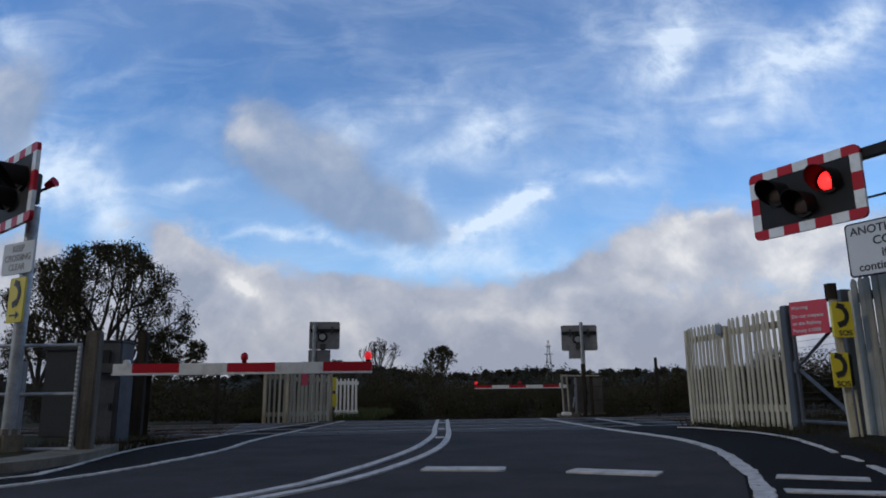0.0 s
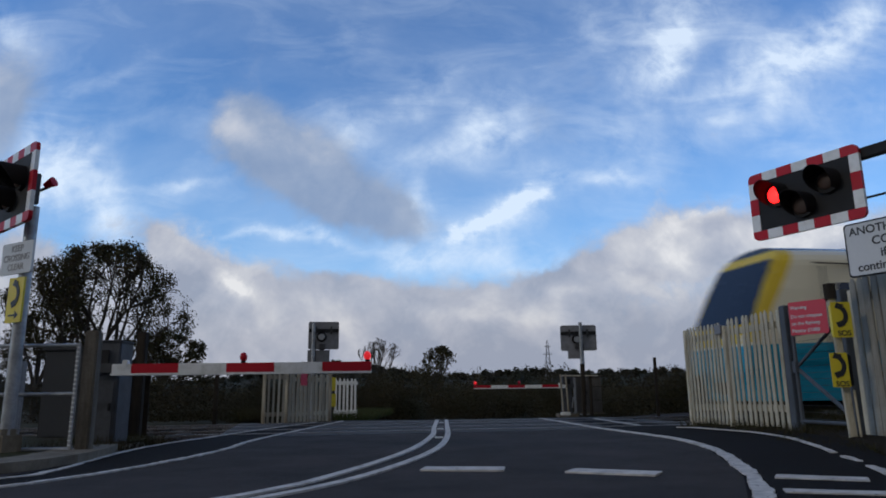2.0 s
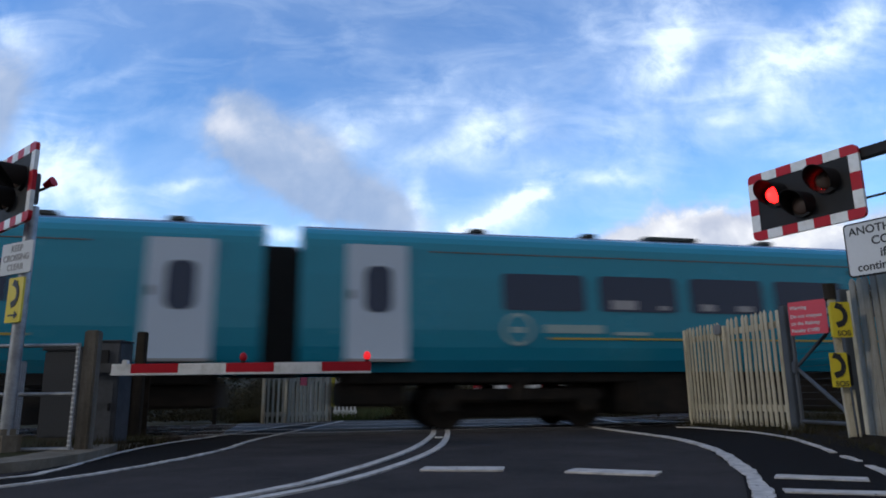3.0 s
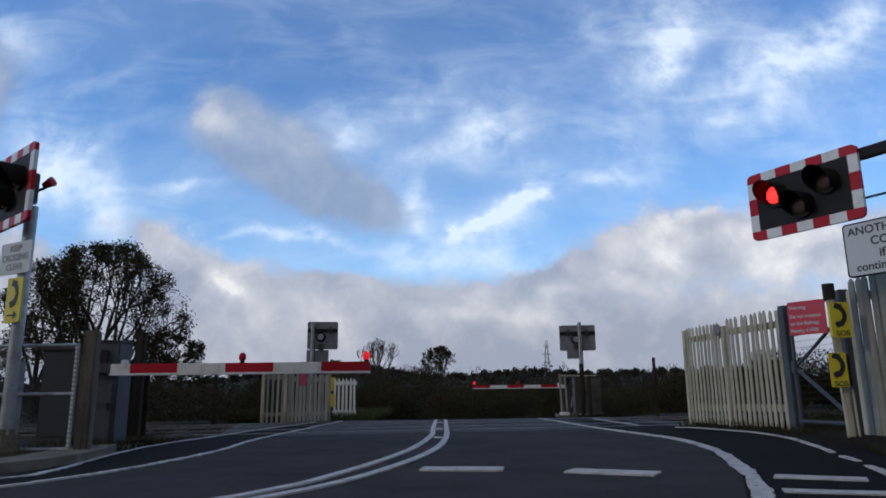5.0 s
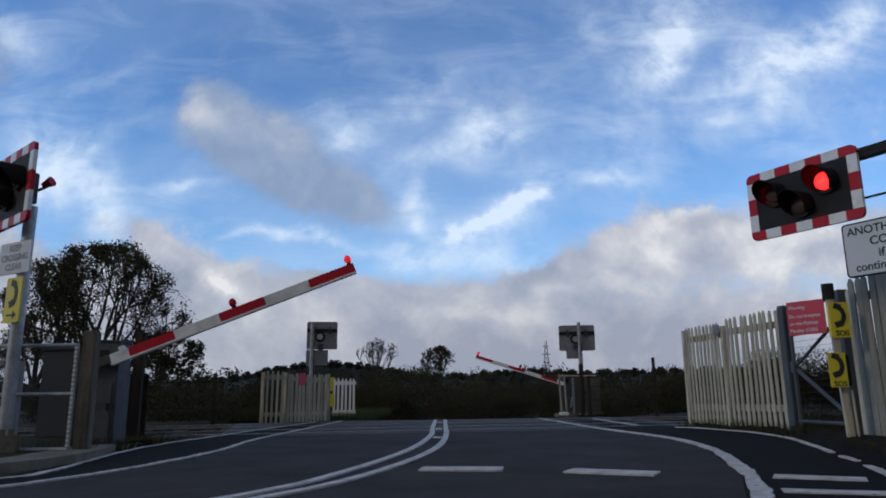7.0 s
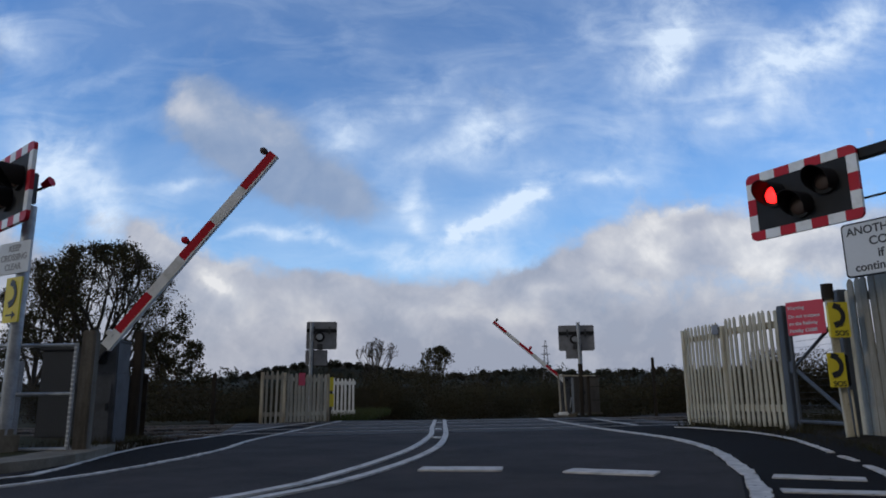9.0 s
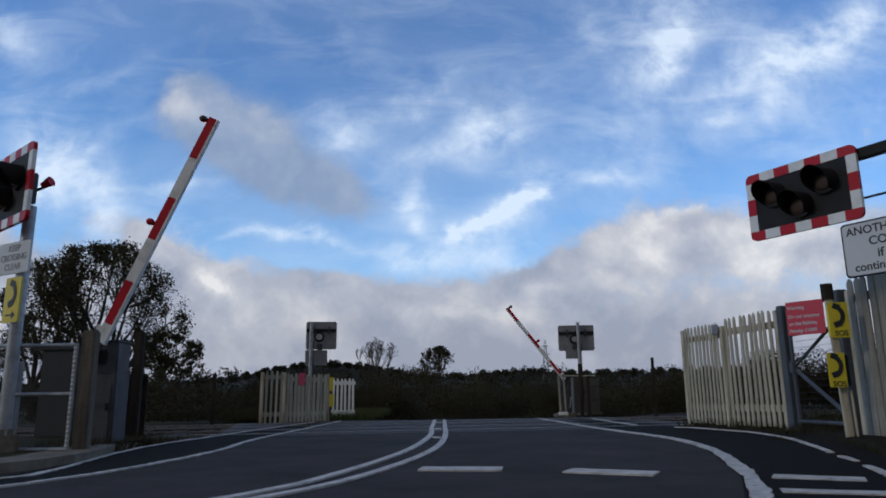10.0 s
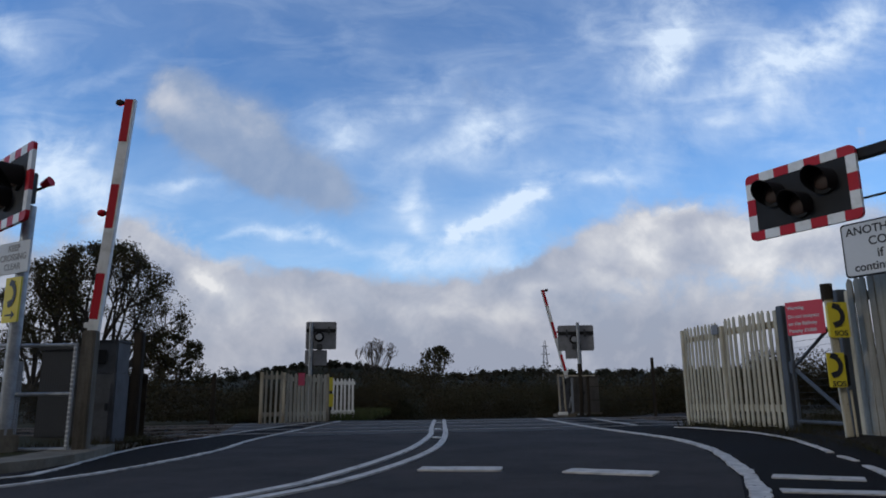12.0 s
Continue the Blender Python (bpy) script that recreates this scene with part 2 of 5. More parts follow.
BALLAST = material("ballast", (0.062, 0.050, 0.040), 0.95, 0, 0.35, 2.0, 35, 0.9, (0.034, 0.029, 0.023), 0.5, spec=0.1)
RAIL = material("rail_steel", (0.30, 0.27, 0.25), 0.35, 0.9, 0.2, 4, 60, 0.1)
RUBBER_PANEL = material("crossing_panel", (0.068, 0.063, 0.060), 0.85, 0, 0.3, 2, 60, 0.4, (0.046, 0.043, 0.041), 0.5, spec=0.25)
OLD_CREAM = material("faded_cream_paint", (0.52, 0.47, 0.36), 0.75, 0, 0.25, 3, 40, 0.3, (0.20, 0.155, 0.10), 0.48, per_piece=0.5, grain=0.15)
# GREY_CREAM: a greyer, darker version of CREAM for the tall fence
GREY_CREAM = material("grey_cream_paint", (0.37, 0.35, 0.295), 0.75, 0, 0.2, 4, 40, 0.35, (0.20, 0.18, 0.14), 0.45, per_piece=0.3, grain=0.1, spec=0.2)
MACHINE_GREY = material("machine_grey_paint", (0.075, 0.079, 0.088), 0.55, 0, 0.18, 3, 50, 0.1, (0.05, 0.052, 0.058), 0.4, spec=0.3)
CREAM = material("cream_fence_paint", (0.54, 0.49, 0.365), 0.65, 0, 0.16, 4, 40, 0.35, (0.25, 0.205, 0.125), 0.42, per_piece=0.28, grain=0.12, worn=((0.10, 0.08, 0.05), 22, 0.665))
WHITE = material("white_paint", (0.84, 0.84, 0.82), 0.45, 0, 0.06, 4, 60, 0.1, (0.66, 0.66, 0.62), 0.15)
RED = material("red_paint", (0.50, 0.006, 0.020), 0.5, 0, 0.16, 4, 60, 0.08, spec=0.3)
SIGN_RED = material("sign_red", (0.62, 0.035, 0.07), 0.4, 0, 0.05, 3, 40, 0.03)
SIGN_YELLOW = material("sign_yellow", (0.72, 0.58, 0.03), 0.4, 0, 0.08, 3, 40, 0.03)
SIGN_WHITE = material("sign_white", (0.62, 0.63, 0.63), 0.4, 0, 0.06, 3, 40, 0.03)
BLACK = material("matt_black", (0.007, 0.007, 0.008), 0.75, 0, 0.15, 5, 60, 0.1)
INK = material("black_lettering", (0.02, 0.02, 0.022), 0.5, 0, 0.05, 5, 60, 0.0)
GALV = material("galvanised_steel", (0.40, 0.41, 0.42), 0.5, 0.6, 0.2, 5, 50, 0.15, (0.27, 0.28, 0.29), 0.4)
GREY_PAINT = material("grey_paint", (0.038, 0.038, 0.040), 0.5, 0.1, 0.15, 3, 50, 0.1, (0.06, 0.06, 0.06), 0.3)
CABINET_DARK = material("dark_grey_paint", (0.028, 0.030, 0.034), 0.55, 0, 0.2, 3, 50, 0.1)
SIGN_BACK = material("sign_back_grey", (0.25, 0.25, 0.26), 0.5, 0.2, 0.12, 3, 50, 0.05, (0.19, 0.19, 0.195), 0.4)
BEIGE_PAINT = material("beige_grey_paint", (0.125, 0.112, 0.096), 0.6, 0, 0.2, 3, 50, 0.1, (0.08, 0.07, 0.058), 0.45, grain=0.2)
BLUE_GREY = material("blue_grey_paint", (0.092, 0.104, 0.118), 0.6, 0.1, 0.18, 3, 50, 0.1, (0.07, 0.075, 0.08), 0.35, spec=0.3, grain=0.3)
OLD_WOOD = material("weathered_wood", (0.195, 0.17, 0.135), 0.9, 0, 0.3, 4, 30, 0.5, (0.10, 0.085, 0.065), 0.5, spec=0.2, grain=0.12)
DARK_WOOD = material("dark_wood", (0.050, 0.040, 0.030), 0.9, 0, 0.3, 4, 30, 0.5, (0.030, 0.025, 0.020), 0.5, spec=0.15, grain=0.12)
BARK = material("bark", (0.06, 0.05, 0.04), 0.9, 0, 0.3, 3, 30, 0.6)
LEAF_DARK = material("dark_leaves", (0.050, 0.052, 0.025), 0.75, 0, 0.3, 0.8, 6, 0.0, (0.064, 0.048, 0.022), 0.4, spec=0.1)
LEAF_HEDGE = material("hedge_leaves", (0.058, 0.056, 0.031), 0.85, 0, 0.2, 0.4, 5, 0.0, (0.072, 0.058, 0.035), 0.45, spec=0.05)
LEAF_BROWN = material("russet_leaves", (0.074, 0.060, 0.036), 0.85, 0, 0.22, 0.4, 5, 0.0, (0.046, 0.042, 0.022), 0.5, spec=0.05)
LEAF_FAR = material("far_woods", (0.039, 0.044, 0.029), 0.9, 0, 0.35, 0.1, 1.0, 0.0, (0.050, 0.042, 0.030), 0.4, spec=0.15)
LAMP_OFF = material("lamp_lens_dark", (0.075, 0.05, 0.042), 0.55, 0, 0.15, 20, 80, 0.1, spec=0.25)
LAMP_LIT = material("lamp_lens_lit", (0.5, 0.03, 0.02), 0.4, 0, 0.05, 20, 80, 0.0, emit=(1.0, 0.010, 0.010), power=5.5)
FADED_INK = material("faded_grey_lettering", (0.30, 0.30, 0.30), 0.6, 0, 0.1, 8, 60, 0.0)
HOOD_BLACK = material("hood_black", (0.022, 0.020, 0.020), 0.85, 0, 0.1, 5, 60, 0.1, spec=0.1)
MESH_WIRE = material("dull_wire", (0.07, 0.07, 0.07), 0.7, 0.3, 0.2, 5, 50, 0.1)
SLEEPER = material("dirty_sleeper", (0.044, 0.037, 0.030), 0.95, 0, 0.3, 3, 40, 0.4, spec=0.08)
GREEN_GRASS = material("green_grass", (0.062, 0.086, 0.030), 0.85, 0, 0.35, 0.8, 20, 0.2, (0.07, 0.066, 0.032), 0.4, spec=0.1)
SOIL = material("damp_soil", (0.034, 0.027, 0.020), 0.95, 0, 0.5, 2.0, 40, 1.0, (0.022, 0.018, 0.013), 0.5, spec=0.05, worn=((0.06, 0.055, 0.028), 18, 0.62))
ARM_LAMP = material("red_arm_lamp", (0.55, 0.02, 0.02), 0.3, 0, 0.05, 20, 80, 0.0, emit=(1.0, 0.02, 0.03), power=0.55)
STEEL_DARK = material("dark_underframe", (0.016, 0.014, 0.012), 0.8, 0.1, 0.35, 2, 30, 0.3, (0.034, 0.026, 0.019), 0.5, spec=0.25)
TRAIN_GLASS = material("tinted_glass", (0.022, 0.038, 0.085), 0.08, 0, 0.1, 1, 20, 0.0, spec=0.5)
WINDSCREEN = material("dark_windscreen", (0.012, 0.016, 0.028), 0.25, 0, 0.1, 1, 20, 0.0, spec=0.3)
TRAIN_GREY = material("pale_door_grey", (0.58, 0.69, 0.82), 0.4, 0, 0.05, 2, 40, 0.02)
TRAIN_PALE = material("pale_lettering", (0.36, 0.50, 0.50), 0.5, 0, 0.05, 2, 40, 0.0)
TRAIN_STRIPE = material("gold_stripe", (0.55, 0.38, 0.05), 0.4, 0, 0.05, 2, 40, 0.0)
CANTRAIL = material("dull_orange_line", (0.24, 0.11, 0.055), 0.5, 0, 0.1, 2, 40, 0.0)
TRAIN_ROOF = material("roof_grey", (0.06, 0.075, 0.08), 0.6, 0, 0.2, 2, 40, 0.1)
SEAT_PALE = material("pale_headrest", (0.42, 0.42, 0.45), 0.8, 0, 0.1, 2, 40, 0.05)


def livery(name, cream_end, flip_length=0.0):
    """Train paint: teal, with a cream cab end behind a swept edge; yellow on the cab's brow."""
    mt = material(name, (0.014, 0.280, 0.410), 0.25, 0, 0.06, 0.8, 25, 0.02)
    t = mt.node_tree
    m = node_maths(t)
    b = t.nodes["Principled BSDF"]
    sep = t.nodes.new("ShaderNodeSeparateXYZ")
    t.links.new(t.nodes.new("ShaderNodeTexCoord").outputs["Object"], sep.inputs[0])
    x, z = sep.outputs[0], sep.outputs[2]
    roof = m("GREATER_THAN", z, 3.50)
    was = b.inputs["Base Color"].links[0].from_socket
    if not cream_end:
        t.links.new(mix_node(t, roof, was, (0.035, 0.045, 0.05)), b.inputs["Base Color"])
        return mt
    if flip_length:
        x = m("SUBTRACT", flip_length, x)
    q = m("MAXIMUM", m("SUBTRACT", z, 1.9), 0.0)
    edge = m("ADD", 3.9, m("MULTIPLY", m("POWER", q, 1.5), 0.85))
    cream = m("MULTIPLY", m("LESS_THAN", x, edge), m("GREATER_THAN", z, m("ADD", 1.50, m("MULTIPLY", x, 0.03))))
    brow = m("ADD", 0.10, m("MULTIPLY", m("SUBTRACT", z, 1.5), 0.60))
    yellow = m("MULTIPLY", m("LESS_THAN", x, brow), m("GREATER_THAN", z, 1.55))
    c1 = mix_node(t, cream, was, (0.74, 0.68, 0.50))
    c2 = mix_node(t, yellow, c1, (0.72, 0.50, 0.02))
    t.links.new(mix_node(t, roof, c2, (0.035, 0.045, 0.05)), b.inputs["Base Color"])
    return mt


TEAL_CAB = livery("train_paint_cab", True)
TEAL_REAR = livery("train_paint_rear", True, 22.8)
TEAL_MID = livery("train_paint_middle", False)


# ---- mesh helpers ----
def finish(name, bm, mat, smooth=False):
    me = bpy.data.meshes.new(name)
    bmesh.ops.recalc_face_normals(bm, faces=bm.faces)
    bm.to_mesh(me)
    bm.free()
    for mt in mat if isinstance(mat, (list, tuple)) else (mat,):
        me.materials.append(mt)
    if smooth:
        for p in me.polygons:
            p.use_smooth = True
    return me


def part(name, bm, mat, parent=None, label="", smooth=False, m=None):
    """Links a bmesh as one mesh object, under a thing or part if one is given."""
    ob = new(name, finish(name, bm, mat, smooth))
    if m is not None:
        ob.matrix_basis = m
    if parent is not None:
        ob.parent = parent
    return tagged(ob, label)


def thing(name, label, category, m=None, group="", kind=""):
    ob = new(name)
    ob.empty_display_size = 0.2
    if m is not None:
        ob.matrix_basis = m
    return tagged(ob, label, category, group, kind)


def box(sx, sy, sz, at=(0, 0, 0), bevel=0.0, m=None, bm=None):
    """A box of that size, its base centre at the place given."""
    own = bmesh.new()
    bmesh.ops.create_cube(own, size=1, matrix=Matrix.Diagonal((sx, sy, sz, 1)))
    if bevel:
        bmesh.ops.bevel(own, geom=own.edges[:], offset=min(bevel, 0.45 * min(sx, sy, sz)), segments=2, affect="EDGES")
    bmesh.ops.transform(own, matrix=(m or Matrix()) @ Matrix.Translation((at[0], at[1], at[2] + sz / 2)), verts=own.verts)
    return merge(bm, own)


def merge(bm, own):
    if bm is None:
        return own
    me = bpy.data.meshes.new("tmp")
    own.to_mesh(me)
    own.free()
    bm.from_mesh(me)
    bpy.data.meshes.remove(me)
    return bm


def tube(a, b, r, r2=None, sides=12, bm=None):
    a, b = Vector(a), Vector(b)
    own = bmesh.new()
    q = (b - a).to_track_quat("Z", "Y").to_matrix().to_4x4()
    bmesh.ops.create_cone(own, cap_ends=True, segments=sides, radius1=r, radius2=r if r2 is None else r2, depth=(b - a).length,
                          matrix=Matrix.Translation((a + b) / 2) @ q)
    return merge(bm, own)


def rounded_plate(w, h, depth, corner, segs=5):
    """A plate in the xz plane, centred, with rounded corners; its front at y = -depth/2."""
    bm = bmesh.new()
    pts = []
    for cx, cz, a0 in ((w / 2 - corner, h / 2 - corner, 0), (-w / 2 + corner, h / 2 - corner, 90),
                       (-w / 2 + corner, -h / 2 + corner, 180), (w / 2 - corner, -h / 2 + corner, 270)):
        for i in range(segs + 1):
            a = radians(a0 + 90 * i / segs)
            pts.append((cx + corner * math.cos(a), cz + corner * math.sin(a)))
    vs = [bm.verts.new((p[0], -depth / 2, p[1])) for p in pts]
    f = bm.faces.new(vs)
    r = bmesh.ops.extrude_face_region(bm, geom=[f])
    bmesh.ops.translate(bm, verts=[v for v in r["geom"] if isinstance(v, bmesh.types.BMVert)], vec=(0, depth, 0))
    return bm


def writing(text, size, at, mat, parent, align="CENTER", m=None):
    """Raised lettering in the xz plane, facing -y, as a mesh."""
    cu = bpy.data.curves.new("lettering", "FONT")
    cu.body, cu.size, cu.align_x, cu.align_y, cu.extrude, cu.offset = text, size, align, "CENTER", 0.001, size * 0.018
    tmp = bpy.data.objects.new("tmp", cu)
    scene.collection.objects.link(tmp)
    me = bpy.data.meshes.new_from_object(tmp.evaluated_get(bpy.context.evaluated_depsgraph_get()))
    bpy.data.objects.remove(tmp)
    me.materials.clear()
    me.materials.append(mat)
    ob = new("lettering", me)
    ob.matrix_basis = (m or Matrix()) @ pose(*at, 90)
    ob.parent = parent
    return ob


def smooth_line(ctrl, n=10):
    """Points along a smooth line through a few guide points."""
    p = [Vector(c) for c in ctrl]
    p = [2 * p[0] - p[1]] + p + [2 * p[-1] - p[-2]]
    out = []
    for i in range(1, len(p) - 2):
        for j in range(n):
            s = j / n
            a, b, c, d = p[i - 1:i + 3]
            out.append(0.5 * (2 * b + (c - a) * s + (2 * a - 5 * b + 4 * c - d) * s * s + (3 * b - a - 3 * c + d) * s ** 3))
    return out + [p[-2]]


def ribbon(ctrl, width, z, thick=0.004, ragged=0.0, n=10, seed=1, bm=None):
    """A band of paint or kerb along a smooth line on the ground."""
    rnd = random.Random(seed)
    line = smooth_line([(*c, 0) for c in ctrl], n)
    own = bm or bmesh.new()
    rows = []
    for i, p in enumerate(line):
        d = (line[min(i + 1, len(line) - 1)] - line[max(i - 1, 0)]).normalized()
        side = Vector((-d.y, d.x, 0))
        w1, w2 = (width / 2 + ragged * (rnd.uniform(-0.18, 0.18) + 1.6 * noise.noise(Vector((p.x * 11 + 5 * k, p.y * 11, seed))) + 2.0 * noise.noise(Vector((p.x * 2.3 + 9 * k, p.y * 2.3, seed)))) for k in range(2))
        a, b = p + side * w1, p - side * w2
        rows.append([own.verts.new((q.x, q.y, h)) for q, h in ((a, z - thick), (a, z), (b, z), (b, z - thick))])
    for r, s in zip(rows, rows[1:]):
        for k in range(3):
            own.faces.new((r[k], r[k + 1], s[k + 1], s[k]))
    own.faces.new(rows[0])
    own.faces.new(rows[-1][::-1])
    return own


def leaf_cloud(name, centres, count, leaf, mat, parent=None, seed=3, flat=0.6, label="", shell=0.55, base=0.0):
    """Many small leaves filling a set of ellipsoids (x, y, z, rx, ry, rz)."""
    rng, floor = np.random.default_rng(seed), base
    c = np.array(centres, float)
    vol = c[:, 3] * c[:, 5]
    pick = rng.choice(len(c), count, p=vol / vol.sum())
    d = rng.normal(size=(count, 3))
    d /= np.linalg.norm(d, axis=1)[:, None]
    rad = shell + (1.08 - shell) * rng.random(count) ** 0.6
    core = c[pick, :3] + d * c[pick, 3:6] * rad[:, None]
    a = rng.normal(size=(count, 3))
    a /= np.linalg.norm(a, axis=1)[:, None]
    b = np.cross(a, rng.normal(size=(count, 3)))
    b /= np.linalg.norm(b, axis=1)[:, None]
    s = leaf * (0.5 + rng.random(count))[:, None]
    v = np.stack([core - a * s, core + b * s * flat, core + a * s, core - b * s * flat], 1).reshape(-1, 3)
    v[:, 2] = np.maximum(v[:, 2], floor + 0.02) if parent is None else v[:, 2]
    me = bpy.data.meshes.new(name)
    me.from_pydata(v.tolist(), [], np.arange(count * 4).reshape(-1, 4).tolist())
    me.materials.append(mat)
    ob = new(name, me)
    if parent is not None:
        ob.parent = parent
    return tagged(ob, label)


# ---- ground, road and railway ----
CA, SA = math.cos(radians(TRACK_ANGLE)), math.sin(radians(TRACK_ANGLE))


def track(s, off, z=0.0):
    """A place s metres along the line from the crossing and off metres beyond the nearer rail."""
    return Vector((0.84 + s * CA - off * SA, 12.79 + s * SA + off * CA, z))


def quad_strip(rows):
    bm = bmesh.new()
    vs = [[bm.verts.new(p) for p in r] for r in rows]
    for r, s in zip(vs, vs[1:]):
        for k in range(len(r) - 1):
            bm.faces.new((r[k], r[k + 1], s[k + 1], s[k]))
    return bm


def far_dip(x, y):
    """The land falls away where the road leaves the crossing."""
    if y <= 19 or y > 80:
        return 0.0
    fade = 1.0 if y < 58 else (80 - y) / 22
    return -min(0.05 * (y - 19), 1.15) * math.exp(-((x - 2.0) / 13.0) ** 2) * fade * min(1.0, 0.3 + 0.09 * max(0.0, y - 19 + (4 if -3 < x < 3.5 else 0)))


def build_ground():
    rnd = random.Random(5)
    xs = [-2500, -900, -300, -120, -60] + [-40 + 2 * i for i in range(41)] + [60, 120, 300, 900, 2500]
    ys = [-600, -200, -60, -20] + [-10 + 2 * i for i in range(36)] + [80, 120, 200, 400, 900, 2600]
    rows = [[Vector((x, y, -0.10 + (rnd.uniform(-0.03, 0.03) if abs(x) < 40 and y < 60 else 0) + far_dip(x, y))) for x in xs] for y in ys]
    tagged(part("ground", quad_strip(rows), FIELD), "dark autumn field and rough grass reaching the horizon", "ground", kind="structure")

    # the road over the crossing, bending to one side before it, and the junction mouth where the camera stands
    centre = smooth_line([(-60, 2.5, 0), (-30, 0.0, 0), (-14, -1.0, 0), (-6.5, 0.5, 0), (-2.2, 4.2, 0), (-0.6, 8.0, 0), (-0.1, 13.0, 0), (-0.1, 18.5, 0), (0.2, 22, 0), (0.9, 26, 0), (3.0, 30.5, 0), (8, 35.5, 0), (20, 40, 0), (60, 46, 0), (140, 50, 0)], 12)
    rows = []
    for i, p in enumerate(centre):
        d = (centre[min(i + 1, len(centre) - 1)] - centre[max(i - 1, 0)]).normalized()
        side = Vector((-d.y, d.x, 0))
        drop = min(0.0, far_dip(p.x, p.y)) - min(0.04, 0.02 * max(0.0, p.y - 18.7))
        rows.append([p + side * w + Vector((0, 0, drop)) for w in (2.85, 1.4, 0, -1.4, -2.9)])
    tagged(part("road", quad_strip(rows), ASPHALT), "worn grey asphalt road over the level crossing", "road", kind="structure")
    mouth = quad_strip([[Vector((x, y, -0.002)) for x in xs2] for y, xs2 in ((-14, (-12, -6, 0, 6, 14)), (-6, (-12, -6, 0, 6, 14)), (1, (-12, -6, 0, 3, 7)), (4, (-4, -2, 0, 1.5, 2.6)), (6.2, (-2.4, -1.2, 0, 1.5, 2.8)), (8, (-2.4, -1, 0, 1.5, 3.0)), (10, (-2.4, -1, 0, 1.5, 3.2)), (12.5, (-2.4, -1, 0, 1.5, 2.9)))])
    tagged(part("road_mouth", mouth, ASPHALT), "dark asphalt of the junction mouth before the crossing", "road", kind="structure")
    rows = []
    for y in (3.0, 3.4, 3.9, 4.4, 4.9, 5.4, 5.9, 6.6, 7.4, 8.2, 9.0, 10.0, 11.2, 12.6, 14.0, 15.8, 17.5):
        inner = float(np.interp(y, (2.8, 3.9, 4.8, 5.3, 5.95, 7.1, 8.3, 9.8, 11.4, 14.4, 18.4), (-6.5, -3.9, -3.05, -2.86, -2.70, -2.58, -2.56, -2.70, -2.72, -2.68, -2.66)))
        outer = float(np.interp(y, (3.6, 4.6, 5.4, 6.0, 7.8, 9.4, 11.2, 13.9, 17.6), (-7.0, -4.2, -3.32, -3.25, -3.58, -3.72, -3.62, -3.5, -3.2))) - 0.12
        rows.append([Vector((outer + (inner - outer) * k / 3, y, 0.005)) for k in range(4)])
    apron = quad_strip(rows)
    tagged(part("footway", apron, FOOTWAY), "fresh black asphalt footway beside the road", "pavement", kind="structure")
    apron = quad_strip([[Vector((x0, y, 0.003)), Vector((x0 + (x1 - x0) * 0.5, y, 0.003 + z * 0.45)), Vector((x1, y, z)), Vector((x1 + 0.12, y, z))]
                        for y, x0, x1, z in ((3.0, 1.2, 2.4, 0.006), (4.0, 1.66, 2.8, 0.006), (5.0, 2.06, 3.2, 0.008), (6.0, 2.35, 3.55, 0.04), (7.0, 2.62, 3.95, 0.07), (8.0, 2.87, 4.25, 0.08),
                                            (9.5, 3.01, 4.5, 0.08), (10.6, 2.94, 4.45, 0.08), (11.5, 2.86, 4.25, 0.07), (12.3, 2.78, 4.2, 0.03), (13.0, 2.7, 4.2, 0.01), (15, 2.62, 4.2, 0.004), (17.5, 2.55, 4.2, 0.004), (19, 2.5, 4.2, 0.0))])
    tagged(part("footway", apron, FOOTWAY), "fresh black asphalt footway rising beside the road", "pavement", kind="structure")


def footway_rise(y):
    """Height of the outer edge of the rising footway."""
    ys, zs = (3.0, 5.0, 6.0, 7.0, 8.0, 11.0, 12.3, 14.0), (0.006, 0.008, 0.04, 0.07, 0.08, 0.08, 0.03, 0.0)
    return float(np.interp(y, ys, zs))


LINE_LENGTHS = (([(3.72, 11.4), (3.90, 10.54), (4.04, 9.8), (4.06, 9.11), (3.90, 8.04), (3.65, 7.09), (3.45, 6.38)], 0.056, 60),
                ([(3.37, 6.08), (3.33, 5.92), (3.29, 5.72)], 0.050, 16), ([(3.20, 5.44), (3.06, 4.97), (2.6, 3.9)], 0.060, 40))


